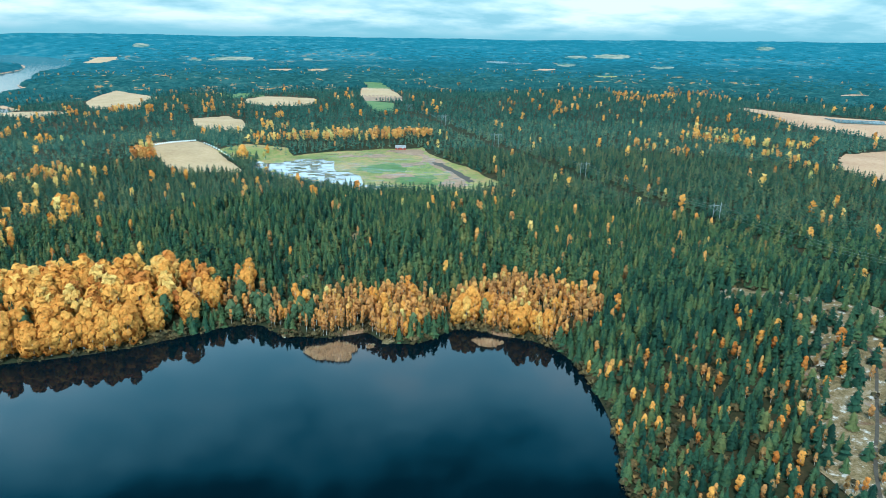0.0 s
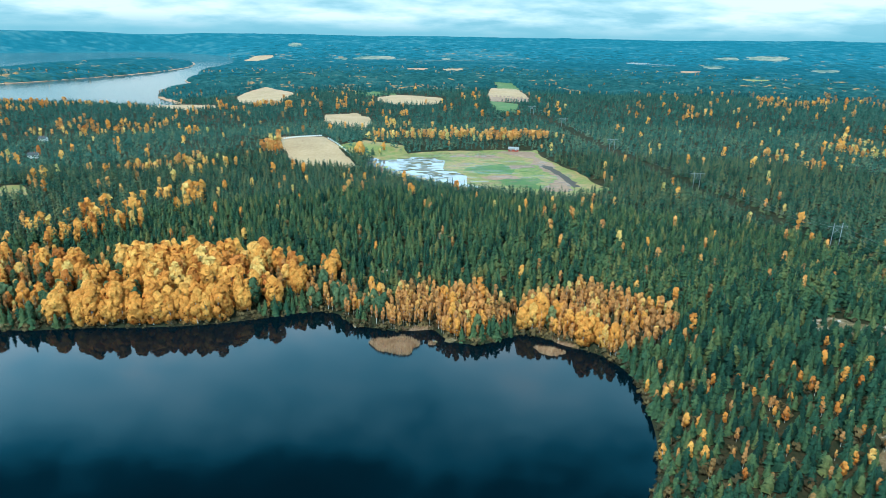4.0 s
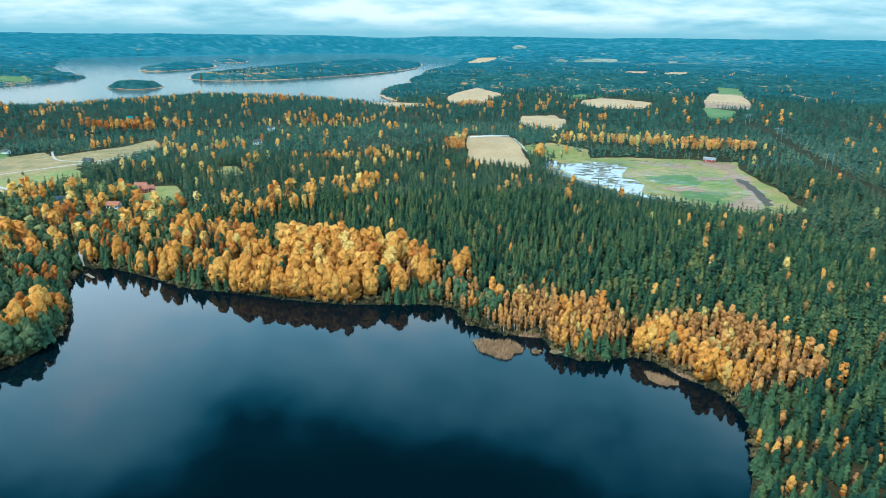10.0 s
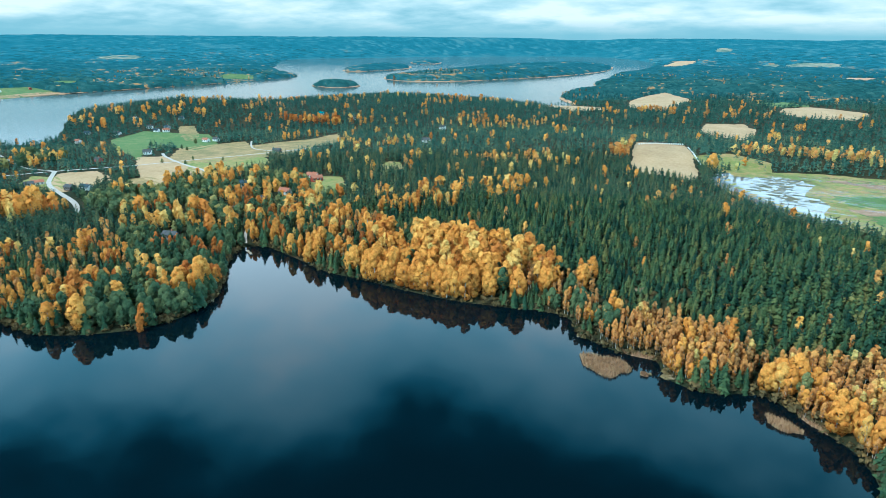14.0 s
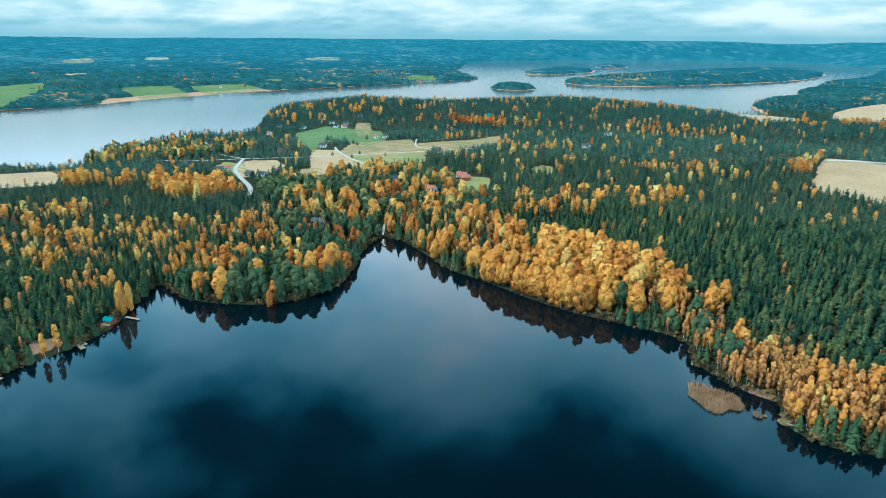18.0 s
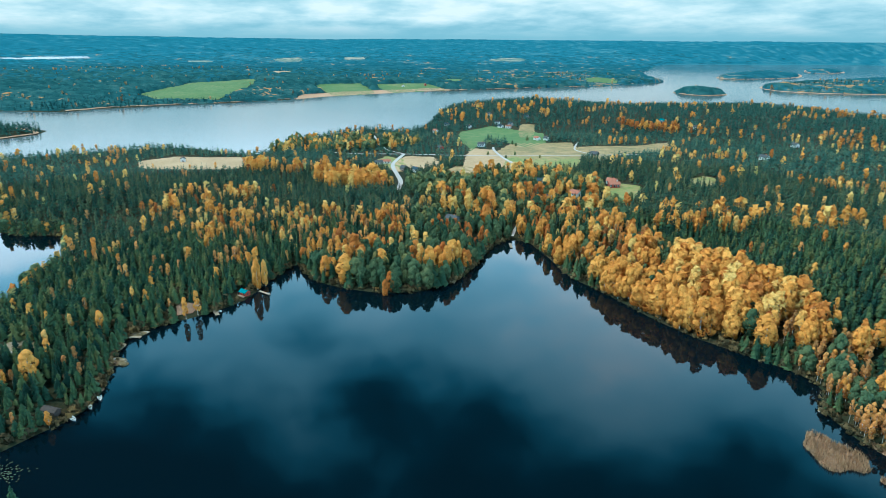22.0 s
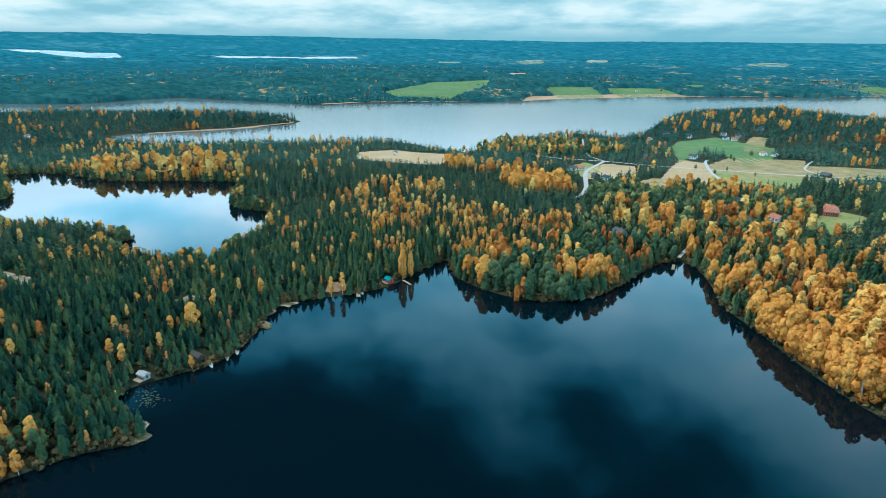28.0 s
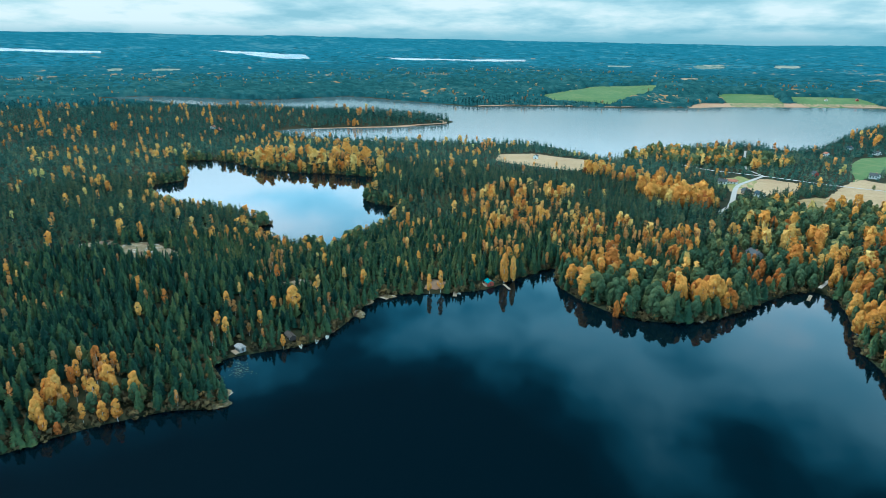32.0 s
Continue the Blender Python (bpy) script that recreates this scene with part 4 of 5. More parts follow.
# ---- fields farther off ----
for name, poly, mat, label in (
    ("far_pale_field", [(-456, 1090), (-470, 1330), (-360, 1176), (-335, 972), (-400, 976)], STRAW, "distant pale stubble field by the bay"),
    ("far_strip_field", [(-160, 1040), (-139, 1141), (-31, 1068), (-44, 985), (-115, 981)], STRAW, "distant pale strip of harvested field"),
    ("far_strip_field", [(-200, 759), (-159, 800), (-126, 749), (-127, 689), (-171, 701)], STRAW, "brown strip field behind the pine woods"),
    ("far_farm_field", [(60, 1135), (72, 1330), (128, 1330), (140, 1135)], STRAW, "distant tan field below white farm buildings"),
    ("far_farm_field", [(68, 1050), (64, 1128), (140, 1128), (134, 1050)], SOIL, "dark ploughed strip of distant farmland"),
    ("far_farm_field", [(90, 1345), (84, 1520), (132, 1520), (136, 1345)], CROP, "distant pale green strip of farmland"),
    ("far_green_field", [(62, 1020), (112, 968), (101, 876), (72, 874)], CROP, "distant narrow green field among woods"),
    ("sand_slope", [(-1047, 2819), (-1120, 3250), (-1017, 3227), (-936, 2744)], STRAW, "bright sandy slope across the bay"),
    ("clearing", [(-597, 960), (-526, 984), (-421, 912), (-450, 835)], STRAW, "reedy pale clearing at the head of the bay"),
    ("reed_marsh", [(700, 800), (738, 687), (860, 640), (690, 475), (650, 580)], MARSH, "wide pinkish reed marsh beside open water"),
    ("reed_marsh", [(521, 352), (600, 375), (485, 255), (480, 296)], MARSH, "pinkish reed marsh at the edge of the forest"),
    ("green_shore_field", [(-1500, -315), (-1731, -210), (-1791, -49), (-1592, -90), (-1432, -159), (-1445, -275)], CROP, "bright green crop field across the bay"),
    ("green_shore_field", [(-1650, 100), (-1690, 225), (-1533, 225), (-1503, 119)], CROP, "green meadow across the bay"),
    ("green_shore_field", [(-1665, 257), (-1709, 418), (-1560, 429), (-1545, 285)], CROP, "green meadow with farm houses across the bay"),
    ("reed_shore", [(-1424, 20), (-1475, 40), (-1540, 190), (-1590, 424), (-1550, 440), (-1500, 200)], MARSH, "pinkish reed belt along the far shore"),
    ("meadow_patch", [(-330, 138), (-337, 158), (-321, 167), (-301, 140), (-303, 126)], MEADOW, "small green garden lawn between autumn trees"),
    ("meadow_patch", [(-336, 230), (-337, 238), (-324, 244), (-318, 236)], MEADOW, "small green glade in the pine woods"),
    ("harbour_lawn", [(-540, -10), (-570, 10), (-545, 22), (-515, 8)], MEADOW, "green lawn beside the road junction"),
):
    field(name, poly, mat, label)

# Most of the farthest clearings wear the farmland colour with haze mixed in.
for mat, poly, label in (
    (HAZYFIELD, [(-587, 3181), (-557, 3289), (-415, 3312), (-380, 3210), (-417, 3058), (-524, 3043)], "pale green farmland far across the woods"),
    (HAZYFIELD, [(-679, 3108), (-674, 3167), (-630, 3180), (-607, 3113), (-597, 2973), (-628, 2944)], "pale strip of far farmland"),
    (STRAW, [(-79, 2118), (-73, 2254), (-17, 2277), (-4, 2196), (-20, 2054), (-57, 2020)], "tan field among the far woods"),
    (HAZYFIELD, [(-140, 3206), (-130, 3258), (-95, 3271), (-87, 3233), (-94, 3087), (-121, 3078)], "small pale clearing in the far woods"),
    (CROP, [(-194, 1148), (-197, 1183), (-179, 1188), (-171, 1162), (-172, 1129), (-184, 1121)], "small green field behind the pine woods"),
    (HAZYFIELD, [(-1125, 3910), (-1117, 3952), (-1067, 3968), (-1051, 3936), (-1065, 3899), (-1105, 3880)], "pale glint of open land near the skyline"),
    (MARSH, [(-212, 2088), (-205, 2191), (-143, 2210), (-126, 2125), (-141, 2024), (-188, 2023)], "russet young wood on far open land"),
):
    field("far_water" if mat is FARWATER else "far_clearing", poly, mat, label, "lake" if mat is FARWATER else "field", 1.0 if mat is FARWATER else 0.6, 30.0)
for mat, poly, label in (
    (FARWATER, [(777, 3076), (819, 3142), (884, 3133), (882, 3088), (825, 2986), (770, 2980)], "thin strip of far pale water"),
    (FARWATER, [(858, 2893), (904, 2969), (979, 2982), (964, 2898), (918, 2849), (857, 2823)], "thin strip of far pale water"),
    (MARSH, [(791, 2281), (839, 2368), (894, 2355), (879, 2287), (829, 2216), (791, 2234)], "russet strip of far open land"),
    (HAZYFIELD, [(1063, 2828), (1122, 2928), (1184, 2915), (1158, 2815), (1078, 2675), (1030, 2688)], "tan field far in the woods"),
    (HAZYFIELD, [(1318, 3424), (1361, 3452), (1438, 3423), (1435, 3381), (1384, 3352), (1315, 3360)], "whitish field near the skyline"),
    (HAZYFIELD, [(1504, 3443), (1563, 3462), (1688, 3430), (1691, 3389), (1615, 3356), (1513, 3386)], "long whitish field near the skyline"),
    (HAZYFIELD, [(1394, 2534), (1470, 2630), (1550, 2626), (1502, 2512), (1433, 2446), (1369, 2445)], "tawny meadow strip in the far woods"),
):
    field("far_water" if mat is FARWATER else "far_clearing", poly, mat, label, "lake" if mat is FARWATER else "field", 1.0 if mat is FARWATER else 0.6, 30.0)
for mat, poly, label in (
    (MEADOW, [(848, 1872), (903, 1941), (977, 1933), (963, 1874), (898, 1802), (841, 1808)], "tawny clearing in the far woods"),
    (HAZYFIELD, [(2572, 3510), (2612, 3536), (2664, 3517), (2653, 3483), (2606, 3457), (2567, 3476)], "whitish field near the skyline"),
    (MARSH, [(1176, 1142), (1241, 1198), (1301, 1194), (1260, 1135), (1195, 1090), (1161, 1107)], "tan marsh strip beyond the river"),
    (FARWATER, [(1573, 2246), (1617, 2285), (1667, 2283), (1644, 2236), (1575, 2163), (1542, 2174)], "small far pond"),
    (HAZYFIELD, [(-1932, -2033), (-2023, -2096), (-2042, -2067), (-1949, -1982), (-1890, -1951), (-1876, -1974)], "green field far beyond the bay"),
    (HAZYFIELD, [(-2021, -1906), (-2118, -1951), (-2141, -1877), (-2077, -1817), (-1992, -1792), (-1959, -1836)], "pale green field far beyond the bay"),
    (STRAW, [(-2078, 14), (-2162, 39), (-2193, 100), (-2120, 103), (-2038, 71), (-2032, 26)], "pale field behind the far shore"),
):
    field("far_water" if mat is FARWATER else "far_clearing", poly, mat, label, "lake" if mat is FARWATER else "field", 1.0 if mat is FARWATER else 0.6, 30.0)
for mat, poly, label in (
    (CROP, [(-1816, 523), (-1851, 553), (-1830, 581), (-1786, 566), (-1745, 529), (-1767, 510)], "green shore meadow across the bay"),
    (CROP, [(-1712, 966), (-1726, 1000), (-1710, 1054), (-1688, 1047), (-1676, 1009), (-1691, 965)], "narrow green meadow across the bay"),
    (HAZYFIELD, [(-3500, 534), (-3538, 572), (-3519, 645), (-3490, 650), (-3428, 599), (-3440, 538)], "pale field behind the far shore"),
    (HAZYFIELD, [(-3251, 1301), (-3282, 1365), (-3235, 1480), (-3170, 1467), (-3144, 1392), (-3184, 1301)], "tawny clearing behind the far shore"),
    (HAZYFIELD, [(-3472, 170), (-3520, 208), (-3511, 297), (-3454, 301), (-3408, 253), (-3420, 185)], "tawny clearing in the far woods"),
    (HAZYFIELD, [(-2759, -840), (-2928, -833), (-2958, -709), (-2806, -668), (-2523, -673), (-2522, -757)], "tawny clearing in the far woods"),
    (HAZYFIELD, [(-3346, -266), (-3387, -239), (-3400, -163), (-3366, -152), (-3284, -187), (-3273, -247)], "pale field near the skyline"),
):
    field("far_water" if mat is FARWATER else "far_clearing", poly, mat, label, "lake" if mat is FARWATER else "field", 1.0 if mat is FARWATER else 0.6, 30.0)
HEATH = [(-118, 456), (-95, 500), (-48, 478), (-39, 445), (-68, 412), (-98, 424)]
drape("heath", HEATH, MEADOW, "rough grassy heath with scattered bushes", "heath")
THIN.append((np.array(HEATH, float), 0.18))

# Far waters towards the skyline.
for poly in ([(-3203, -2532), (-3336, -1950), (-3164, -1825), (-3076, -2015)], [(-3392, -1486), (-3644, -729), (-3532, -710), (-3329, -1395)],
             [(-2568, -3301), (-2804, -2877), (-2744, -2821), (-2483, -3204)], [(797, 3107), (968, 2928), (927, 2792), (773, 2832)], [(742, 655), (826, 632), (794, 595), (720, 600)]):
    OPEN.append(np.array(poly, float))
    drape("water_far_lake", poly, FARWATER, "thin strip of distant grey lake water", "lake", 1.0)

# Tawny reed belts along the bay's shores and islands.
def reed_belt(points, wide, label):
    ob = path_strip("reed_belt", points, wide, MARSH, label, 0.7)


reed_belt([(-1712, 1250), (-1620, 1040), (-1570, 833), (-1563, 650), (-1552, 489), (-1541, 345)], 16, "tawny reed belt on the far shore of the bay")
reed_belt([(-1412, 17), (-1366, -112), (-1316, -360), (-1266, -426)], 9, "narrow brown reed belt on the far shore of the bay")
reed_belt([(-1022, -452), (-955, -404), (-884, -478), (-822, -590)], 7, "narrow reed belt round the wooded cape")
reed_belt([(-538, 1014), (-634, 1132), (-684, 1267), (-712, 1480), (-790, 1625)], 12, "tawny reed belt at the mouth of the bay")
for isle in ISLANDS:
    ring = outset(isle, -4)
    reed_belt(list(ring) + [ring[0]], 9, "thin tawny reed belt round a wooded island")

# The wet field: a flooded half, grass ridges in it, ditches in the rest, bare earth along the rim.
drape("flood_water", FLOODED, FLOOD, "shallow flood water standing in the furrows", "water", 0.34, 5, rough=5.0, also=[(0, -12), (0, -24), (0, -36)])
drape("bare_earth", [(61, 469), (99, 481), (103, 428), (107, 380), (117, 324), (108, 290), (93, 296), (105, 345), (95, 386), (93, 426), (77, 449)], SOIL, "bare brown earth along the field's edge", "field", 0.33, 5, rough=5.0)
drape("field_track", [(99, 402), (106, 394), (116, 356), (122, 308), (116, 304), (111, 347), (100, 388)], ASPHALT, "dark churned strip of mud at the field's rim", "field", 0.40, 3)
for patch in ([(20, 440), (50, 452), (66, 440), (40, 430)], [(40, 340), (62, 350), (74, 338), (52, 330)], [(66, 395), (88, 402), (86, 384), (70, 382)], [(0, 440), (20, 452), (24, 444), (8, 436)]):
    drape("bare_patch", patch, SOIL, "brown wilted patch in the wet field", "field", 0.31, 3, rough=4.0)
for patch in ([(20, 380), (60, 400), (70, 360), (40, 350)], [(50, 330), (90, 340), (84, 300), (56, 305)]):
    drape("grass_patch", patch, CROP, "fresh green patch in the wet field", "field", 0.29, 3, rough=6.0)


def furrows():
    rnd = random.Random(5)
    outline, pool = rounded(WET, 3), rounded(FLOODED, 3)
    a = radians(3)
    along, across = np.array([math.cos(a), math.sin(a)]), np.array([-math.sin(a), math.cos(a)])
    mid = np.array([30.0, 385.0])
    for k in range(66):
        off = -112 + k * 3.3 + rnd.uniform(-0.8, 0.8)
        s = rnd.uniform(-105, -60)
        while s < 100:
            e = s + rnd.uniform(5, 24)
            pts = [mid + across * off + along * u for u in np.linspace(s, e, 6)]
            px, py = np.array([p[0] for p in pts]), np.array([p[1] for p in pts])
            if (shore(outline, px, py) < -4).all():
                wet = (shore(pool, px, py) < 4).all()
                if wet or rnd.random() < 0.8:
                    w = rnd.uniform(0.4, 1.9) if wet else rnd.uniform(0.25, 0.9)
                    z = ground_height(px, py) + (0.48 if wet else 0.36)
                    n = across * w
                    wob = np.array([rnd.uniform(0.3, 1.0) for _ in px])
                    v = np.concatenate([np.column_stack([px + n[0] * wob, py + n[1] * wob, z]), np.column_stack([px - n[0] * wob, py - n[1] * wob, z])])
                    f = [(i, i + 6, i + 7, i + 1) for i in range(5)]
                    yield wet, v, f
            s = e + rnd.uniform(1, 8)


rng_field = np.random.default_rng(4)
RIDGES, DITCHES = new("grass_ridges"), new("water_ditches")
tagged(RIDGES, "long narrow grass ridges between flooded furrows", "field", kind="structure")
tagged(DITCHES, "straight shining drainage ditches in the green field", "ditch", kind="structure")
for wet_, v_, f_ in furrows():
    cover = "ridge" if wet_ else rng_field.choice(["ditch", "ditch", "furrow", "furrow", "grass_strip"])
    sheet(str(cover), v_, np.array(f_), {"ridge": RIDGE, "ditch": FLOOD, "furrow": SOIL, "grass_strip": CROP}[str(cover)], parent=RIDGES if wet_ else DITCHES)

# ---- roads ----
for pts, wide, name, label in (
    ([(-640, -40), (-610, -20), (-589, 7), (-579, 35), (-562, 61), (-542, 96), (-526, 128), (-505, 174), (-482, 236), (-470, 270)], 3.6, "road_main", "pale gravel road straight across the pastures"),
    ([(-579, 35), (-533, 12), (-506, 1), (-467, -6), (-446, -9), (-415, -14), (-383, -27)], 4.0, "road_junction", "pale gravel road curving down from the junction"),
    ([(-579, 35), (-620, 24), (-690, 32), (-776, 45)], 2.6, "road_north", "pale lane leading towards the bay"),
    ([(-590, 150), (-580, 144), (-530, 130), (-491, 121), (-462, 119), (-440, 112)], 3.0, "road_side", "pale side road crossing the fields"),
    ([(-585, 262), (-564, 246), (-535, 227), (-498, 225), (-484, 230)], 2.2, "road_loop", "pale farm track looping over the field"),
    ([(-236, 8), (-252, 18), (-262, 34), (-275, 50)], 2, "road_shore", "pale track leading down to the water"),
):
    ROADS.append((path_strip(name, pts, wide, GRAVEL, label), wide / 2 + (4.5 if name in ("road_main", "road_junction") else 2.5)))
ROADS.append((path_strip("trail", [(171, -42), (183, -40), (195, -41), (188, -56), (171, -72), (162, -85), (144, -102), (130, -125)], 1.0, ASPHALT, "dark worn trail over bare rock", 0.5), 2))


# ---- houses ----
HOUSES = [
    (-461, 13, 20, WHITEWALL, BLUEROOF, "white house with a blue-grey roof by the road"), (-470, 4, 20, DARKWALL, SLATEROOF, "dark garage beside the blue-roofed house"),
    (-521, -1, 70, WHITEWALL, TILEROOF, "white cottage near the road junction"), (-515, -10, 70, WHITEWALL, SLATEROOF, "small white outbuilding near the junction"),
    (-601, 86, 10, REDWALL, SLATEROOF, "red farmhouse with a grey roof"), (-600, 138, 50, WHITEWALL, SLATEROOF, "white house at the edge of the pasture"),
    (-790, 196, 30, WHITEWALL, SLATEROOF, "white villa above the green meadow"), (-765, 135, 15, WHITEWALL, TILEROOF, "white house among dark spruces"),
    (-845, 181, 40, GREYWALL, BLUEROOF, "grey house on the wooded hill"), (-762, 236, 20, WHITEWALL, BLUEROOF, "pale house with a blue roof in the village"),
    (-750, 243, 75, WHITEWALL, TILEROOF, "white village house with a tiled roof"), (-772, 257, 10, GREYWALL, BLUEROOF, "grey village house with a blue roof"),
    (-800, 247, 50, WHITEWALL, SLATEROOF, "white village house below the ridge"), (-900, 277, 0, WHITEWALL, SLATEROOF, "white house high on the wooded ridge"),
    (-820, 307, 30, GREYWALL, BLUEROOF, "blue-roofed house on the ridge"), (-635, 231, 10, WHITEWALL, TILEROOF, "white cottage behind a hedge"),
    (-628, 241, 10, WHITEWALL, SLATEROOF, "white annexe behind a hedge"), (-362, 95, 35, GREYWALL, BLUEROOF, "blue-grey house among autumn trees"),
    (-480, -37, 25, DARKWALL, BLUEROOF, "dark house with a shining roof"), (-705, 480, 15, GREYWALL, TEALROOF, "long teal-roofed building on the ridge"),
    (-402, 376, 20, WHITEWALL, SLATEROOF, "white cottage beside a red tree"), (-633, 481, 20, WHITEWALL, SLATEROOF, "white cottage in a clearing"),
    (-343, 152, 25, WHITEWALL, TILEROOF, "pale farmhouse with a tiled roof"), (-327, 143, 70, REDWALL, TILEROOF, "red barn beside the farmhouse"),
    (-312, 98, 20, WHITEWALL, TILEROOF, "cream house half hidden by trees"), (-306, 74, 60, GREYWALL, SLATEROOF, "grey cottage half hidden by trees"),
    (-486, 224, 30, DARKWALL, SLATEROOF, "dark hay barn on the dry pasture"), (-275, -18, 30, GREYWALL, SLATEROOF, "grey cottage behind the cape"),
    (-625, -200, 0, WHITEWALL, SLATEROOF, "white house on the headland field"), (-725, -708, 0, WHITEWALL, TILEROOF, "white house by the cove"), (-715, -690, 0, REDWALL, TILEROOF, "red boathouse by the cove"),
    (97, 1613, 0, WHITEWALL, SLATEROOF, "white farm building on the far fields"), (80, 1640, 0, WHITEWALL, SLATEROOF, "long white farm barn far away"),
    (-1620, 330, 0, WHITEWALL, TILEROOF, "farmhouse across the bay"), (-1640, 400, 0, REDWALL, TILEROOF, "red barn across the bay"), (-460, 480, 0, WHITEWALL, SLATEROOF, "house roof among pines"),
]
for n, (hx, hy, turn, wall, roof, label) in enumerate(HOUSES):
    rnd = random.Random(n)
    big = 1.5 if hy > 1500 else 1.0
    building("house", hx, hy, turn, rnd.uniform(6.5, 9) * big, rnd.uniform(4.8, 5.8) * big, rnd.uniform(2.5, 3.6), rnd.uniform(1.5, 2.1), wall, roof, label, clear=9)
building("barn", 75, 480, -8, 11, 6, 2.9, 2.0, REDWALL, TINROOF, "red barn with a pale tin roof at the wet field", "barn", False, 2, clear=14)

# Cabins on the shore.
cabin = building("lake_cabin", -190, -157.5, 38, 6.4, 5.0, 2.4, 1.5, REDWALL, TEALROOF, "red log cabin with a teal roof on the shore", "cabin", True, 2, 0.4, clear=3.5, size=0.66)
part("porch", slabs((-3.2, -4.6, -0.5, 3.2, -2.85, 0.1), (-3.1, -4.5, 0.1, -2.95, -4.35, 2.4), (2.95, -4.5, 0.1, 3.1, -4.35, 2.4)), TIMBER, cabin, "timber porch facing the water")
hut = building("boat_shed", -86, -238.5, 62, 6.2, 4.2, 2.3, 1.0, GREYWALL, TINROOF, "weathered grey shed with a streaked tin roof", "shed", False, 1, 0.3, clear=3.5, size=0.66)
part("terrace", slabs((-3.0, -5.2, -0.6, 3.0, -2.2, -0.05)), TIMBER, hut, "stone and timber terrace by the water")
building("boathouse", -101, -224, 52, 8.5, 3.8, 2.2, 1.1, DARKWALL, DARKWALL, "low black boathouse with white window frames", "boathouse", False, 3, 0.3, clear=2.6, size=0.66)


def dock(x, y, turn, length, wide, label):
    thing = tagged(new("dock"), label, "dock")
    thing.matrix_basis = pose(x, y, 0.0, 0, 0, turn)
    n = int(length / 0.5)
    me = None
    for k in range(n):
        if me is None:
            first = part("plank", slabs((0, -wide / 2, 0.45, 0.44, wide / 2, 0.52)), TIMBER, thing)
            me = first.data
        else:
            b = new("plank", me)
            b.parent, b.location = thing, (k * 0.5, 0, 0)
    for u in (0.6, length - 0.5):
        for s in (-1, 1):
            part("post", slabs((u - 0.08, s * wide / 2 - 0.08, -2.2, u + 0.08, s * wide / 2 + 0.08, 0.44)), TIMBER, thing)
    return thing


dock(-176.5, -172, 12, 7, 2.0, "pale timber bathing dock on the shore")
dock(-158, -206, 70, 5, 1.6, "weathered little dock below the rocks")
dock(-194, -150.5, 35, 8, 1.4, "narrow dark dock beside the cabin")
dock(-226, 2, -20, 9, 1.6, "low timber pier at the head of the inlet")


def boat(x, y, turn, length, label, afloat=True):
    thing = tagged(new("rowing_boat"), label, "boat", "boats moored on the shore")
    bm = bmesh.new()
    rows = []
    for k in range(7):
        u = k / 6
        w = 0.75 * math.sin(math.pi * min(0.5, (1 - u) * 0.9 + 0.05)) * (1 if u > 0.02 else 0.85)
        rows.append([bm.verts.new((length * (u - 0.5), s * w * c, z)) for s, c, z in ((1, 1, 0.5), (1, 0.7, -0.05), (-1, 0.7, -0.05), (-1, 1, 0.5), (-1, 0.88, 0.5), (-1, 0.55, 0.08), (1, 0.55, 0.08), (1, 0.88, 0.5))])
    for a, b in zip(rows[:-1], rows[1:]):
        for i in range(8):
            bm.faces.new((a[i], b[i], b[(i + 1) % 8], a[(i + 1) % 8]))
    bm.faces.new(rows[0])
    bm.faces.new(rows[-1][::-1])
    bmesh.ops.recalc_face_normals(bm, faces=bm.faces)
    part("hull", bm, HULL, thing)
    for u in (-0.2, 0.15):
        part("thwart", slabs((length * u - 0.14, -0.55, 0.36, length * u + 0.14, 0.55, 0.41)), TIMBER, thing, "wooden seat plank")
    thing.matrix_basis = pose(x, y, 0.0 if afloat else level(x, y) + 0.1, 0, 0, turn)


boat(-104, -213.2, 20, 3.8, "white motor boat moored at the bank")
boat(-109, -210.8, 15, 3.4, "white rowing boat moored at the bank")
boat(-97.5, -217.3, 35, 3.4, "white rowing boat drawn against the bank")
boat(-175, -170, 60, 3.0, "small white boat tied to the dock")


# ---- rocks ----
def boulder(x, y, z, sx, sy, sz, seed, name="boulder", label="pale rounded granite boulder", group="", mat=ROCK):
    bm = bmesh.new()
    bmesh.ops.create_icosphere(bm, subdivisions=3 if sx > 2.5 else 2, radius=1)
    for v in bm.verts:
        p = v.co * 1.3 + Vector((seed * 7.1, seed * 3.3, 0))
        v.co *= 0.82 + 0.36 * noise.noise(p) + 0.15 * noise.noise(p * 2.7)
        v.co.z = max(v.co.z, -0.4)
        v.co.z = v.co.z * 0.8 if v.co.z < 0.45 else 0.36 + (v.co.z - 0.45) * 0.5
        v.co = Vector((v.co.x * sx, v.co.y * sy, v.co.z * sz))
    ob = part(name, bm, mat, None)
    ob.matrix_basis = pose(x, y, z, 0, 0, seed * 47)
    return tagged(ob, label, "rock", group)


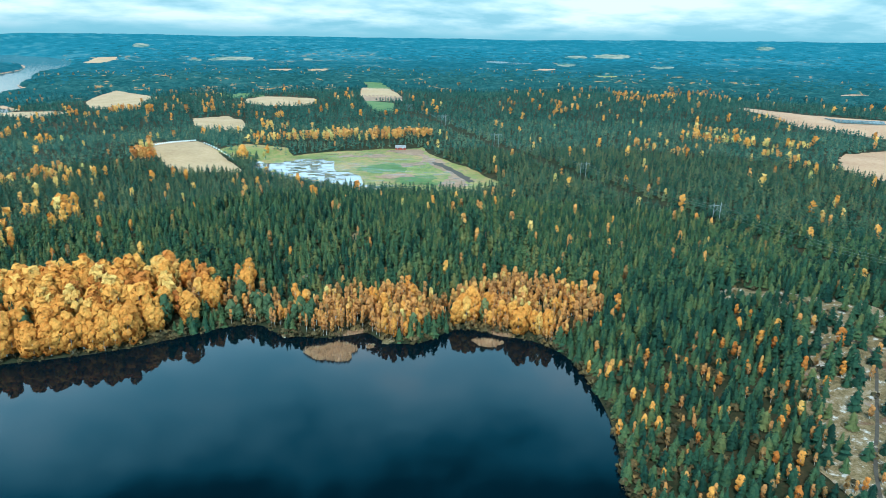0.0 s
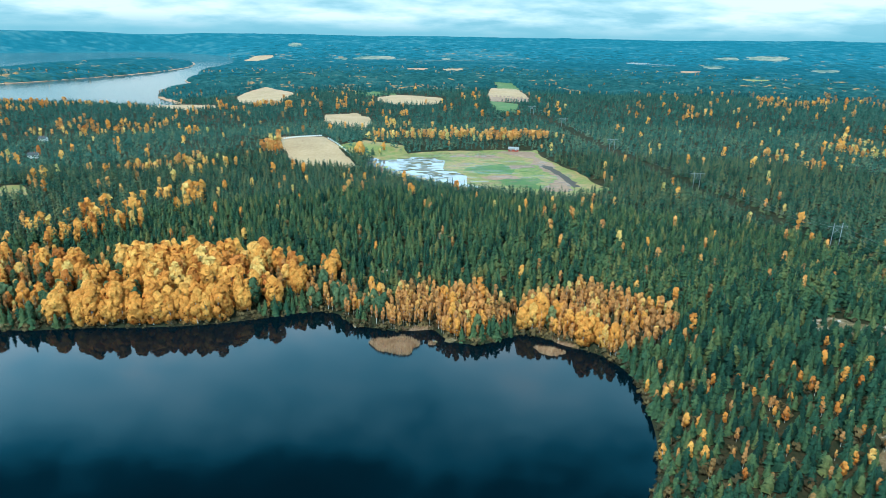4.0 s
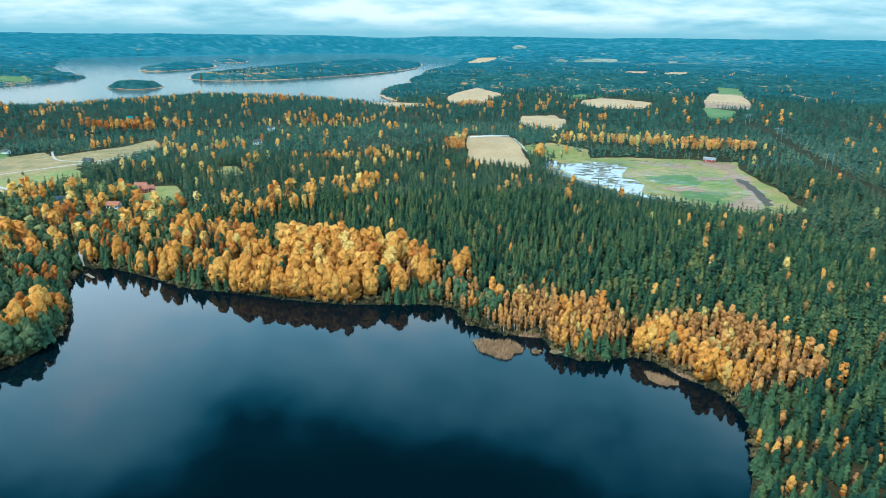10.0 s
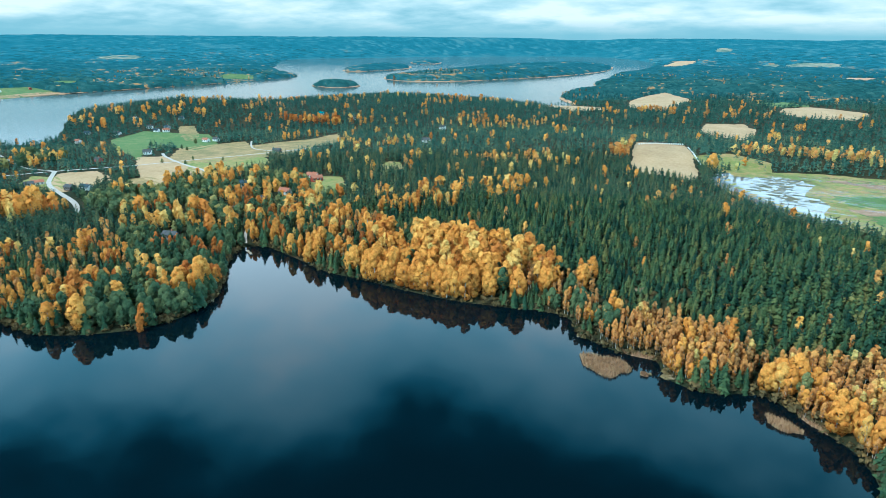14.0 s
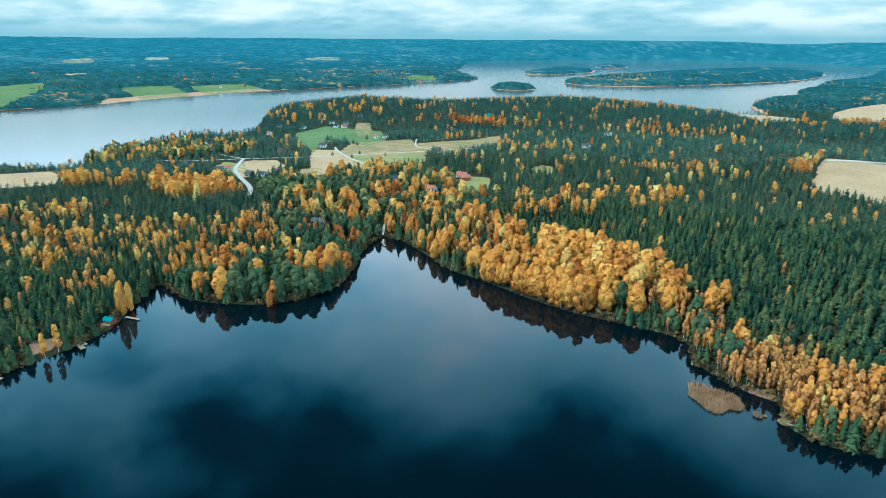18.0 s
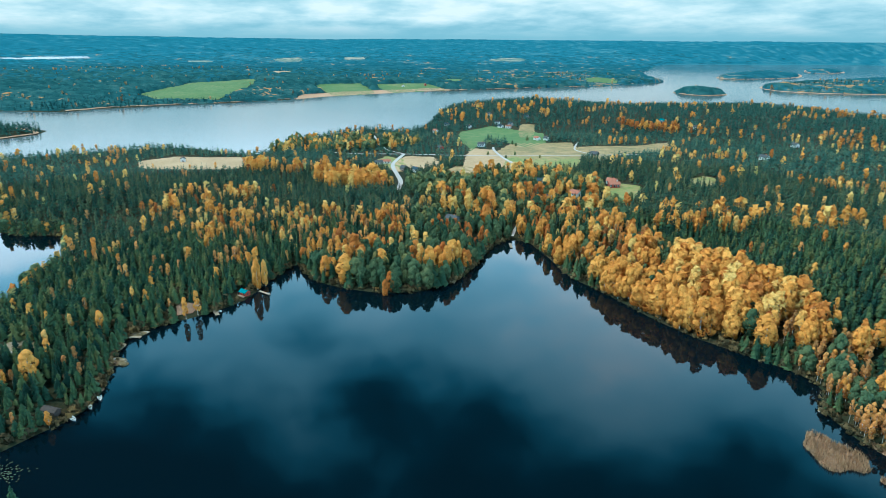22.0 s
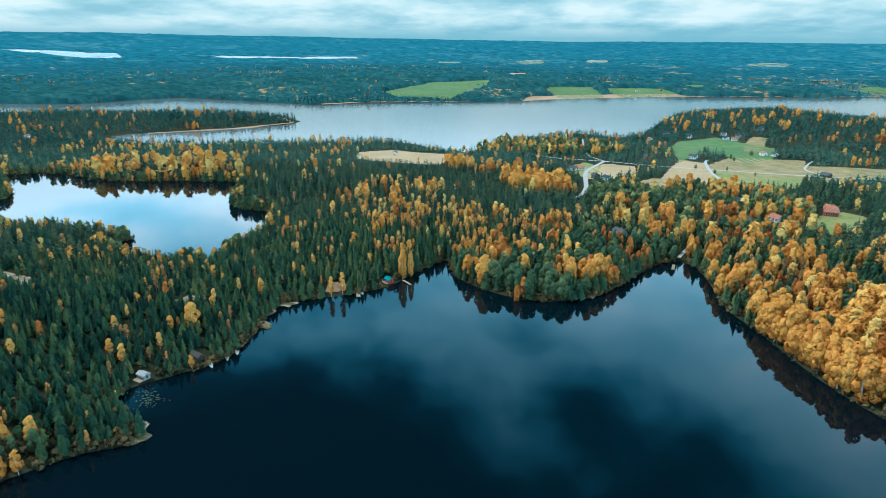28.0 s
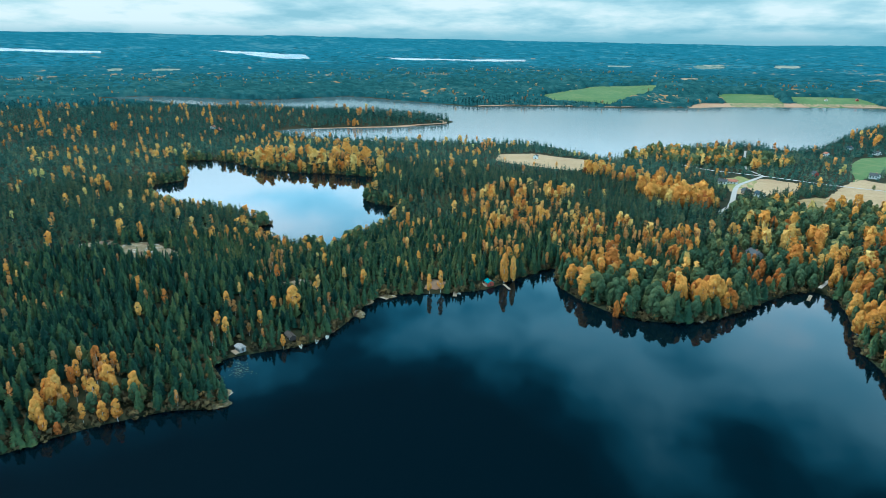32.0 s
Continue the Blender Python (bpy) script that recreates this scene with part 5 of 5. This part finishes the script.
for n, (bx, by, sx, sy, sz) in enumerate([(22, 14, 4.2, 2.4, 1.6), (-21, 25.5, 3.0, 1.6, 1.0), (15.5, 11.5, 1.2, 1.0, 0.7), (-176.5, -54, 3.0, 2.0, 1.3), (-136, -208.5, 4.5, 3.2, 1.8), (-133, -205.5, 2, 1.6, 1.0),
                                          (-49, -222.5, 4.5, 3.5, 1.3), (-56, -225, 3.0, 2.5, 1.1), (-52, -228, 3.5, 3.0, 1.5), (-160, -203, 5, 2.2, 1.2), (-150, -209, 4, 2.4, 1.2), (-116, -211.5, 2.2, 1.6, 0.9)]):
    boulder(bx, by, 0.15, sx, sy, sz, n + 1, "shore_rock", "smooth pale rock slab sloping into the water", "rocks on the shore")

BARE_ROCK = [([(163, 14), (176, 18), (187, 8), (196, -2), (221, -21), (215, -70), (165, -120), (128, -112), (140, -90), (152, -70), (160, -56), (172, -38), (186, -22)], "broad bare rock outcrop with lichen and heather"),
             ([(-76, 160), (-66, 170), (-56, 166), (-64, 156)], "pale rock patch on the pine hill"), ([(6, 110), (12, 117), (17, 112), (10, 106)], "pale rock patch among pines"),
             ([(-18, 72), (-13, 78), (-10, 74), (-15, 69)], "pale rock patch above the birches"), ([(-162, -372), (-180, -362), (-176, -345), (-163, -325), (-146, -334), (-150, -355)], "open lichened rock clearing in the woods"),
             ([(-153, -403), (-173, -388), (-170, -372), (-150, -380)], "open lichened rock clearing farther in the woods"), ([(-144, -254), (-156, -242), (-150, -236), (-140, -244)], "mossy rock clearing above the shore"),
             ([(-172, -190), (-184, -186), (-182, -178), (-173, -180)], "sandy brown bank by the bathing dock")]
for n, (poly, label) in enumerate(BARE_ROCK):
    if n:
        THIN.append((rounded(poly, 3), 0.1))
    drape("rock_outcrop", poly, SOIL if "sandy" in label else ROCK, label, "rock", 0.3, 3 if n else 4, rough=1.2 if n else 4.0)
THIN.append((rounded(BARE_ROCK[0][0], 3), 0.3))
rnd = random.Random(3)
for n in range(90):
    u, v = rnd.random(), rnd.uniform(-1, 1)
    bx, by = 212 - 62 * u + v * 16, -12 - 95 * u - v * 10
    s = rnd.uniform(0.5, 1.9)
    boulder(bx, by, level(bx, by) + 0.2, s * rnd.uniform(0.9, 1.6), s, s * 0.6, n % 17 + 20, group="boulders on the outcrop", label="weathered lichen-covered boulder on bare rock")


# ---- reed islets ----
def reed_bed(name, x, y, a, b, turn, count, label, high=1.7):
    thing = tagged(new(name), label, "reeds")
    thing.matrix_basis = pose(x, y, 0, 0, 0, turn)
    t = np.linspace(0, 2 * np.pi, 28, endpoint=False)
    wob = 1 + 0.14 * np.sin(3 * t + x) + 0.1 * np.sin(5 * t + y)
    v = [(0, 0, 0.3)] + [(a * w * math.cos(k) * s, b * w * math.sin(k) * s, z) for s, z in ((0.6, 0.28), (1.0, -0.25)) for k, w in zip(t, wob)]
    f = [(0, 1 + k, 1 + (k + 1) % 28) for k in range(28)]
    f += [tri for k in range(28) for tri in ((1 + k, 29 + k, 29 + (k + 1) % 28), (1 + k, 29 + (k + 1) % 28, 1 + (k + 1) % 28))]
    sheet("mound", v, np.array(f), SOIL, parent=thing)
    r, q = np.sqrt(rng_reed.random(count)), rng_reed.uniform(0, 2 * np.pi, count)
    w = 1 + 0.14 * np.sin(3 * q + x) + 0.1 * np.sin(5 * q + y)
    px, py = a * w * r * np.cos(q), b * w * r * np.sin(q)
    h, d = high * rng_reed.uniform(0.5, 1.1, count), rng_reed.uniform(0, 2 * np.pi, count)
    lean = rng_reed.normal(0, 0.25, (count, 2))
    base = np.stack([px, py, np.full(count, 0.0)], -1)
    side = np.stack([np.cos(d), np.sin(d), np.zeros(count)], -1) * 0.16
    tip = base + np.stack([lean[:, 0], lean[:, 1], h], -1)
    tri = np.stack([base + side, base - side, tip], 1).reshape(-1, 3)
    sheet("reed_tuft", tri, np.arange(3 * count).reshape(-1, 3), REEDS, parent=thing)


rng_reed = np.random.default_rng(11)
reed_bed("reed_islet", -1, 7, 10, 7.5, 0, 2600, "round islet of dry brown reeds in the lake")
reed_bed("reed_islet", 62.5, 6.5, 6, 3.2, -20, 900, "small islet of dry reeds near the bank")
reed_bed("reed_islet", 14, 9.5, 1.6, 1.0, 0, 120, "tiny tuft of reeds in the water")
reed_bed("reed_fringe", 69, 15, 8, 1.6, -38, 500, "narrow fringe of tawny reeds on the bank")
reed_bed("reed_fringe", 7, 23.5, 10, 1.5, 8, 500, "narrow fringe of tawny reeds on the bank")


# ---- lily pads ----
LILY = material("yellowed_lily_pad", plain((0.07, 0.08, 0.035), 0.4, 2.0), 0.7)


def lily_pads(x, y, wide, count, label):
    thing = tagged(new("lily_patch"), label, "lily pads")
    thing.matrix_basis = pose(x, y, 0.03)
    me = None
    for k in range(count):
        px, py = rng_reed.normal(0, wide, 2)
        if me is None:
            a = np.linspace(0.2, 6.1, 9)
            rim = [(0, 0, 0)] + [(0.24 * math.cos(u), 0.24 * math.sin(u), 0.0) for u in a]
            pad = sheet("lily_pad", rim, np.array([(0, i, i + 1) for i in range(1, 9)]), LILY, parent=thing)
            me = pad.data
        else:
            pad = new("lily_pad", me)
            pad.parent = thing
        pad.location = (px, py, 0)
        pad.rotation_euler = (0, 0, rng_reed.uniform(0, 6.28))


lily_pads(-72, -229.5, 2.6, 60, "patch of yellowed lily pads off the shed")
lily_pads(-77, -233, 2.0, 30, "small patch of lily pads near the bank")


# ---- single trees that stand out ----
def lone_tree(name, x, y, high, fat, label):
    trunk, crown = make_tree(name, 420)
    thing = new(name)
    (bough, arms) = limbs(8, 0.3, 0.7, 0.16, 0.6, 0.008)
    sheet("trunk", np.concatenate([trunk[0], bough]), np.concatenate([trunk[1], arms + len(trunk[0])]), BARKS.get(name, BARK), parent=thing)
    own = np.repeat(np.clip(rng.normal(0.62, 0.07, len(crown[0]) // 3), 0, 1), 3)
    sheet("crown", crown[0], crown[1], LEAVES[name], tint=own, parent=thing, normals=crown[2])
    thing.matrix_basis = pose(x, y, level(x, y) - 0.1) @ Matrix.Diagonal((high * fat, high * fat, high, 1))
    a = np.linspace(0, 2 * np.pi, 8, endpoint=False)
    OPEN.append(np.stack([x + high * fat * 0.1 * np.cos(a), y + high * fat * 0.1 * np.sin(a)], -1))
    return tagged(thing, label, "tree")


lone_tree("alder_tree", -189, -103, 13.5, 1.5, "broad grey-green willow-like alder on the cape")
lone_tree("alder_tree", -181, -84, 11, 1.3, "broad olive alder above the cape's shore")
lone_tree("maple_tree", -169.5, -92, 9.5, 0.7, "slim bright orange tree at the water's edge")
lone_tree("maple_tree", -205, -113, 9, 1.1, "deep red maple behind the cape's shore")
lone_tree("aspen_tree", -122, -234, 12, 1.25, "tall orange-gold aspen rising over dark pines")
lone_tree("aspen_tree", -197, -151, 17, 0.62, "tall slender golden aspen beside the cabin")
lone_tree("aspen_tree", -201, -147, 15, 0.6, "slender golden aspen behind the cabin")
lone_tree("birch_tree", -173, -179, 12, 0.9, "golden birch beside the bathing dock")
lone_tree("birch_tree", -170, -184, 11, 0.9, "golden birch on the bathing beach")
lone_tree("aspen_tree", -178, 221, 12, 1.1, "yellow aspen alone in the pine forest")
lone_tree("aspen_tree", -170, 224, 11, 1.0, "yellow aspen beside its twin in the pine forest")
lone_tree("aspen_tree", -86, 417, 16, 1.5, "large yellow-olive tree at the corner of two fields")
lone_tree("aspen_tree", 57, 25, 13, 0.95, "bright yellow aspen at the corner of the birch stand")
lone_tree("alder_tree", 65, 24, 12, 1.1, "olive-yellow alder beside the bright aspen")
lone_tree("aspen_tree", 80, 13, 13, 0.8, "bright yellow aspen leaning over the bank")
lone_tree("aspen_tree", 85, 8, 12, 0.8, "bright yellow aspen on the bank")
lone_tree("aspen_tree", -42, -252, 10, 1.1, "golden aspen on the wooded point")
lone_tree("aspen_tree", -34, -262, 10, 1.1, "golden aspen among dark pines on the point")
lone_tree("birch_tree", -30, -249, 9, 1.3, "pale gold birch on the wooded point")
for tx, ty, th in ((-92, -249, 9), (-96, -256, 8), (-104, -240, 8), (-112, -262, 8), (-140, -232, 8), (-132, -262, 8)):
    lone_tree("birch_tree", tx, ty, th, 1.25, "golden birch rising among dark shore pines")
lone_tree("maple_tree", -402, 385, 12, 0.9, "bright orange-red tree beside a white cottage")

for tx, ty, th in ((-533, 118, 5), (-521, 145, 4.5), (-503, 126, 4), (-464, 129, 5), (-489, 159, 4), (-635, 217, 7), (-606, 182, 6), (-592, 180, 5), (-649, 168, 7), (-618, 163, 6)):
    lone_tree("alder_tree", tx, ty, th, 1.3, "small round green tree alone in the farm fields")

# ---- bales and power line ----
def bale(x, y, turn):
    bm = bmesh.new()
    bmesh.ops.create_cone(bm, cap_ends=True, segments=14, radius1=0.75, radius2=0.75, depth=1.3, matrix=Matrix.Rotation(math.pi / 2, 4, "Y"))
    bmesh.ops.bevel(bm, geom=[e for e in bm.edges if abs(abs(e.verts[0].co.x) - 0.65) < 0.01 and abs(e.verts[0].co.x - e.verts[1].co.x) < 0.01], offset=0.12, segments=2, affect="EDGES")
    ob = part("hay_bale", bm, WRAP, None)
    ob.matrix_basis = pose(x, y, level(x, y) + 0.95, 0, 0, turn)
    return tagged(ob, "white plastic-wrapped hay bale at the field's edge", "bale", "bales along the pale field")


first_bale = bale(-176, 462, 40)
for k in range(1, 34):
    u = k / 20
    bx, by = (-176 + 28 * u, 462 + 62 * u) if k < 20 else (-136 + 48 * (k - 20) / 13, 500 - 98 * (k - 20) / 13)
    copy_thing(first_bale, pose(bx, by, level(bx, by) + 0.95, 0, 0, 40 if k < 20 else -20 + k))

LINE = [(122, 800), (150, 640), (176, 450), (207, 275), (238, 128), (248, 0), (258, -130)]


def pylon(x, y, turn):
    thing = tagged(new("power_pylon"), "slender grey H-frame power pylon in the forest cut", "pylon", "pylons of the power line")
    thing.matrix_basis = pose(x, y, level(x, y), 0, 0, turn)
    for s in (-2.6, 2.6):
        part("pole", slabs((s - 0.11, -0.11, -0.5, s + 0.11, 0.11, 15.0)), STEEL, thing)
    part("crossarm", slabs((-6.2, -0.1, 13.2, 6.2, 0.1, 13.4)), STEEL, thing)
    for s in (-5.6, 0, 5.6):
        part("insulator", slabs((s - 0.06, -0.06, 11.9, s + 0.06, 0.06, 13.2)), GREYWALL, thing)
    for s in (-1, 1):
        bm = bmesh.new()
        slab(bm, -3.4, -0.05, -0.06, 3.4, 0.05, 0.06)
        bmesh.ops.transform(bm, matrix=pose(0, 0, 10.8, 0, s * 38, 0), verts=bm.verts)
        part("brace", bm, STEEL, thing)


ends = []
for k, (px, py) in enumerate(LINE):
    dx, dy = np.array(LINE[min(k + 1, len(LINE) - 1)]) - np.array(LINE[max(k - 1, 0)])
    turn = math.degrees(math.atan2(dy, dx)) - 90
    pylon(px, py, turn)
    c, s = math.cos(radians(turn)), math.sin(radians(turn))
    ends.append([(px + c * u, py + s * u, level(px, py) + 11.9) for u in (-5.6, 0, 5.6)])
for a, b in zip(ends[:-1], ends[1:]):
    for p, q in zip(a, b):
        v, f = [], []
        for k in range(13):
            u = k / 12
            x, y, z = (p[i] + (q[i] - p[i]) * u for i in range(3))
            z -= 4 * 3.0 * u * (1 - u)
            v += [(x - 0.025, y, z), (x + 0.025, y, z), (x, y, z + 0.045)]
            if k:
                n = 3 * k
                f += [(n - 3 + i, n - 3 + (i + 1) % 3, n + (i + 1) % 3, n + i) for i in range(3)]
        tagged(sheet("power_cable", v, np.array(f), STEEL), "thin sagging power cable between pylons", "cable", "cables of the power line")
cut = []
for a, b in zip(LINE[:-1], LINE[1:]):
    cut += [(a[0] + (b[0] - a[0]) * u, a[1] + (b[1] - a[1]) * u) for u in np.linspace(0, 1, 20)]
ROADS.append((np.array(cut), 8))


def build_forest():
    detail = [[make_tree(k, 24 if k == "shrub" else 62, 8, 6) for _ in range(6)] for k in KINDS]
    plain = [[make_tree(k, 20 if k in ("aspen_tree", "maple_tree", "alder_tree") else 26, 6, 5) for _ in range(5)] for k in KINDS]
    rough = [[(None, make_tree(k, 6 if k in ("aspen_tree", "maple_tree", "alder_tree") else 12, 4, 4)[1]) for _ in range(5)] for k in KINDS]
    # Trees that line the lake are things of their own.
    x, y = scatter(0, 330, 3.2)
    kind, factor = tree_kind(x, y)
    height = factor * np.array(HEIGHTS)[kind] * rng.uniform(0.75, 1.2, x.shape)
    sparse = np.array([0.85, 0.86, 0.90, 0.95, 0.48, 0.55, 0.46, 1.0])[kind]
    keep = rng.random(x.shape) < sparse
    behind = (x - CENTRE[0]) * 0.75 - (y - CENTRE[1]) * 0.66 > 100
    back = keep & behind & (rng.random(x.shape) < 0.45)
    plant("back_forest", x[back], y[back], kind[back], height[back], rough, "open pine forest on the rocky eastern shore")
    keep &= ~behind
    x, y, kind, height = x[keep], y[keep], kind[keep], height[keep]
    # The birch stands are closer set.
    bx, by = scatter(0, 330, 4.2)
    bk, bf = tree_kind(bx, by)
    more = ((bk == BIRCH) | (bk == BARE)) & (bx > -40) & (bx < 130) & (by > 0) & (by < 62)
    x, y, kind = np.concatenate([x, bx[more]]), np.concatenate([y, by[more]]), np.concatenate([kind, bk[more]])
    height = np.concatenate([height, (bf * np.array(HEIGHTS)[bk] * rng.uniform(0.7, 1.05, bx.shape))[more]])
    # Shrubs on the banks.
    bx, by = scatter(0, 330, 2.1, None, -0.4)
    bank = shore_near(LAKE, bx, by, 60)
    more = ((bank < 4) & (rng.random(bx.shape) < 0.5)) | ((bank < 14) & (rng.random(bx.shape) < 0.25)) | (rng.random(bx.shape) < np.where(bx > 60, 0.1, 0.05))
    more &= ~((bx - CENTRE[0]) * 0.75 - (by - CENTRE[1]) * 0.66 > 100)
    bx, by = bx[more], by[more]
    x, y = np.concatenate([x, bx]), np.concatenate([y, by])
    kind = np.concatenate([kind, np.full(bx.shape, SHRUB)])
    height = np.concatenate([height, rng.uniform(1.2, 3.4, bx.shape)])
    d = shore_near(LAKE, x, y, 60)
    single = np.zeros(x.shape, bool)
    for sp, name in enumerate(KINDS):
        at = np.nonzero((kind == sp) & (d < 24) & ~(((x - CENTRE[0]) * 0.75 - (y - CENTRE[1]) * 0.66) > 100))[0]
        at = at[np.argsort(d[at])][:170 if sp in (SPRUCE, PINE) else 110]
        single[at] = True
        fresh = [make_tree(name, 60 if name == "shrub" else 240, 13, 8) for _ in range(4)]
        first = []
        for trunk, crown in fresh:
            thing = new(name)
            (bough, arms) = limbs(7, 0.35, 0.8, 0.12, 0.5, 0.005)
            stand = sheet("trunk", np.concatenate([trunk[0], bough]), np.concatenate([trunk[1], arms + len(trunk[0])]), BARKS.get(name, BARK), parent=thing)
            own = np.repeat(np.clip(rng.normal(0.5, 0.06, len(crown[0]) // 3), 0, 1), 3)
            sheet("crown", crown[0], crown[1], LEAVES[name], tint=own, parent=thing, normals=crown[2])
            tagged(thing, LABELS[name], "tree", name.replace("_", " ") + "s along the lake")
            first.append(thing)
        for n, i in enumerate(at):
            h, fat = height[i], rng.uniform(0.9, 1.2)
            place = Matrix.LocRotScale((x[i], y[i], float(ground_height(x[i:i + 1], y[i:i + 1])[0]) - 0.1), Euler((0, 0, rng.uniform(0, 6.28))), None)
            if n < 4:
                first[n].matrix_basis = place @ Matrix.Diagonal((h * fat, h * fat, h, 1))
            else:
                tree = copy_thing(first[n % 4], place)
                tree.scale = (h * fat, h * fat, h)
    x, y, kind, height = x[~single], y[~single], kind[~single], height[~single]
    close = ((x > 78) & (y < 20)) | ((y < -205) & (x > -150))
    fine = [[make_tree(k, 40 if k == "shrub" else 90, 12, 8) for _ in range(6)] for k in KINDS]
    plant("near_forest", x[close], y[close], kind[close], height[close], fine, "near mixed forest of pines, spruces and young golden birches")
    x, y, kind, height = x[~close], y[~close], kind[~close], height[~close]
    plant("lakeside_forest", x, y, kind, height, detail, "dense mixed autumn forest of pine, spruce, birch and aspen")
    # Thickets on the banks of the small lake.
    edge = np.array(TARN)
    some = rng.integers(0, len(edge), 2600)
    far = rng.random((2600, 1))
    at = edge[some] * far + edge[(some + 1) % len(edge)] * (1 - far) + rng.normal(0, 2.5, (2600, 2))
    d = shore_near(TARN, at[:, 0], at[:, 1], 30)
    at = at[(d > 0.3) & (d < 8)]
    kind = rng.choice([SHRUB, PINE, BIRCH, ALDER], len(at), p=[0.5, 0.35, 0.08, 0.07])
    height = np.where(kind == SHRUB, rng.uniform(1.5, 3.5, len(at)), rng.uniform(6, 11, len(at)))
    plant("bank_thicket", at[:, 0], at[:, 1], kind, height, plain, "low thicket of willow and young pine on the banks")
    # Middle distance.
    # Haze by colour: needles turn bluer ring by ring.
    farther = {**LEAVES, "spruce_tree": HAZENEEDLES, "pine_tree": HAZENEEDLES}
    for near, reach, gap, name, models in ((330, 560, 4.9, "pine_forest", plain), (560, 800, 6.2, "outer_forest", rough)):
        x, y = scatter(near, reach, gap)
        a = np.degrees(np.arctan2(y - CENTRE[1], x - CENTRE[0])) % 360
        keep = ((a > 35) & (a < 250)) | (rng.random(x.shape) < 0.12)
        x, y = x[keep], y[keep]
        kind, factor = tree_kind(x, y)
        keep = rng.random(x.shape) < np.array([1.0, 1.0, 1.0, 1.0, 0.6, 0.7, 0.7, 1.0])[kind]
        x, y, kind, factor = x[keep], y[keep], kind[keep], factor[keep]
        height = factor * np.array(HEIGHTS)[kind] * rng.uniform(0.85, 1.2, x.shape)
        plant(name, x, y, kind, height, models, "wide dark green pine forest with scattered yellow birches", leaves={**LEAVES, "spruce_tree": MIDHAZENEEDLES, "pine_tree": MIDHAZENEEDLES} if near < 500 else farther)
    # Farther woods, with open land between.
    # From 1330 m on, the leaves carry painted haze.
    blue = {k: HAZEWOODS if k in ("spruce_tree", "pine_tree") else HAZETANWOODS for k in KINDS}
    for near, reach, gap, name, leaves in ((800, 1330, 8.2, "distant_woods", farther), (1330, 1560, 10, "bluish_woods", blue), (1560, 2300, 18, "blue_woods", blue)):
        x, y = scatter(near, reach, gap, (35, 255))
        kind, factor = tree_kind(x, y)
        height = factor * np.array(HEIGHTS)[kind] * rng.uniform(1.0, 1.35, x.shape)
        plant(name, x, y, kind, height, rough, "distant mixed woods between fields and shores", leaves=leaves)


def build_canopy():
    """The closed roof of the far woods, uneven crown by crown."""
    rings = [1290.0]
    while rings[-1] < 4755:
        rings.append(rings[-1] * 1.0062)
    rings = np.array(rings)
    turns = np.radians(np.linspace(28, 262, 660))
    r, a = np.meshgrid(rings, turns, indexing="ij")
    r = r * (1 + rng.uniform(-0.0025, 0.0025, r.shape))
    a = a + rng.uniform(-0.0024, 0.0024, a.shape)
    x, y = (CENTRE[0] + r * np.cos(a)).ravel(), (CENTRE[1] + r * np.sin(a)).ravel()
    good = wooded(x, y)
    crest = rng.uniform(2.5, 11.5, x.shape) * np.clip(1.4 - r.ravel() / 4000, 0.3, 1) + 3.5 * (relief(x, y, 130, 31) - 0.5)
    glade = (relief(x, y, 190, 33) * 0.5 + relief(x, y, 700, 34) * 0.5 > 0.70) & (r.ravel() > 1900)
    crest = crest * np.clip((r.ravel() - 1290) / 260, 0, 1) - 2.0 * np.clip((1420 - r.ravel()) / 130, 0, 1)
    z = ground_height(x, y) + np.where(good, np.where(glade, 1.5, crest), -6.0)
    grove = relief(x, y, 46, 14) * 0.6 + relief(x, y, 160, 15) * 0.4
    lively = np.where((y > 600) & (x < 250), 0.62, 0.70)
    tint = np.clip(0.30 + 0.24 * (rng.uniform(2.5, 11.5, x.shape) - 7.0) / 3 + 0.3 * (relief(x, y, 60, 35) - 0.5) + np.where((grove > lively + 0.03) & (rng.random(x.shape) < 0.3), 0.75, 0) + np.where(glade, 0.3, 0), 0.0, 1.1)
    n, m = r.shape
    i, j = np.meshgrid(np.arange(n - 1), np.arange(m - 1), indexing="ij")
    f = np.stack([i * m + j, (i + 1) * m + j, (i + 1) * m + j + 1, i * m + j + 1], -1).reshape(-1, 4)
    some = good[f].any(1)
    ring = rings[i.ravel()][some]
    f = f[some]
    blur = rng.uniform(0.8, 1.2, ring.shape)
    # Three rings, each with more haze in its base colour.
    ob = sheet("far_canopy", np.stack([x, y, z], -1), f, [HAZECANOPY, FARHAZE, SKYHAZE], (ring * blur > 2100).astype(int) + (ring * blur > 3400), tint)
    tagged(ob, "closed canopy of the far woods, coloured with blue haze", "forest", kind="stuff")


build_canopy()

build_forest()
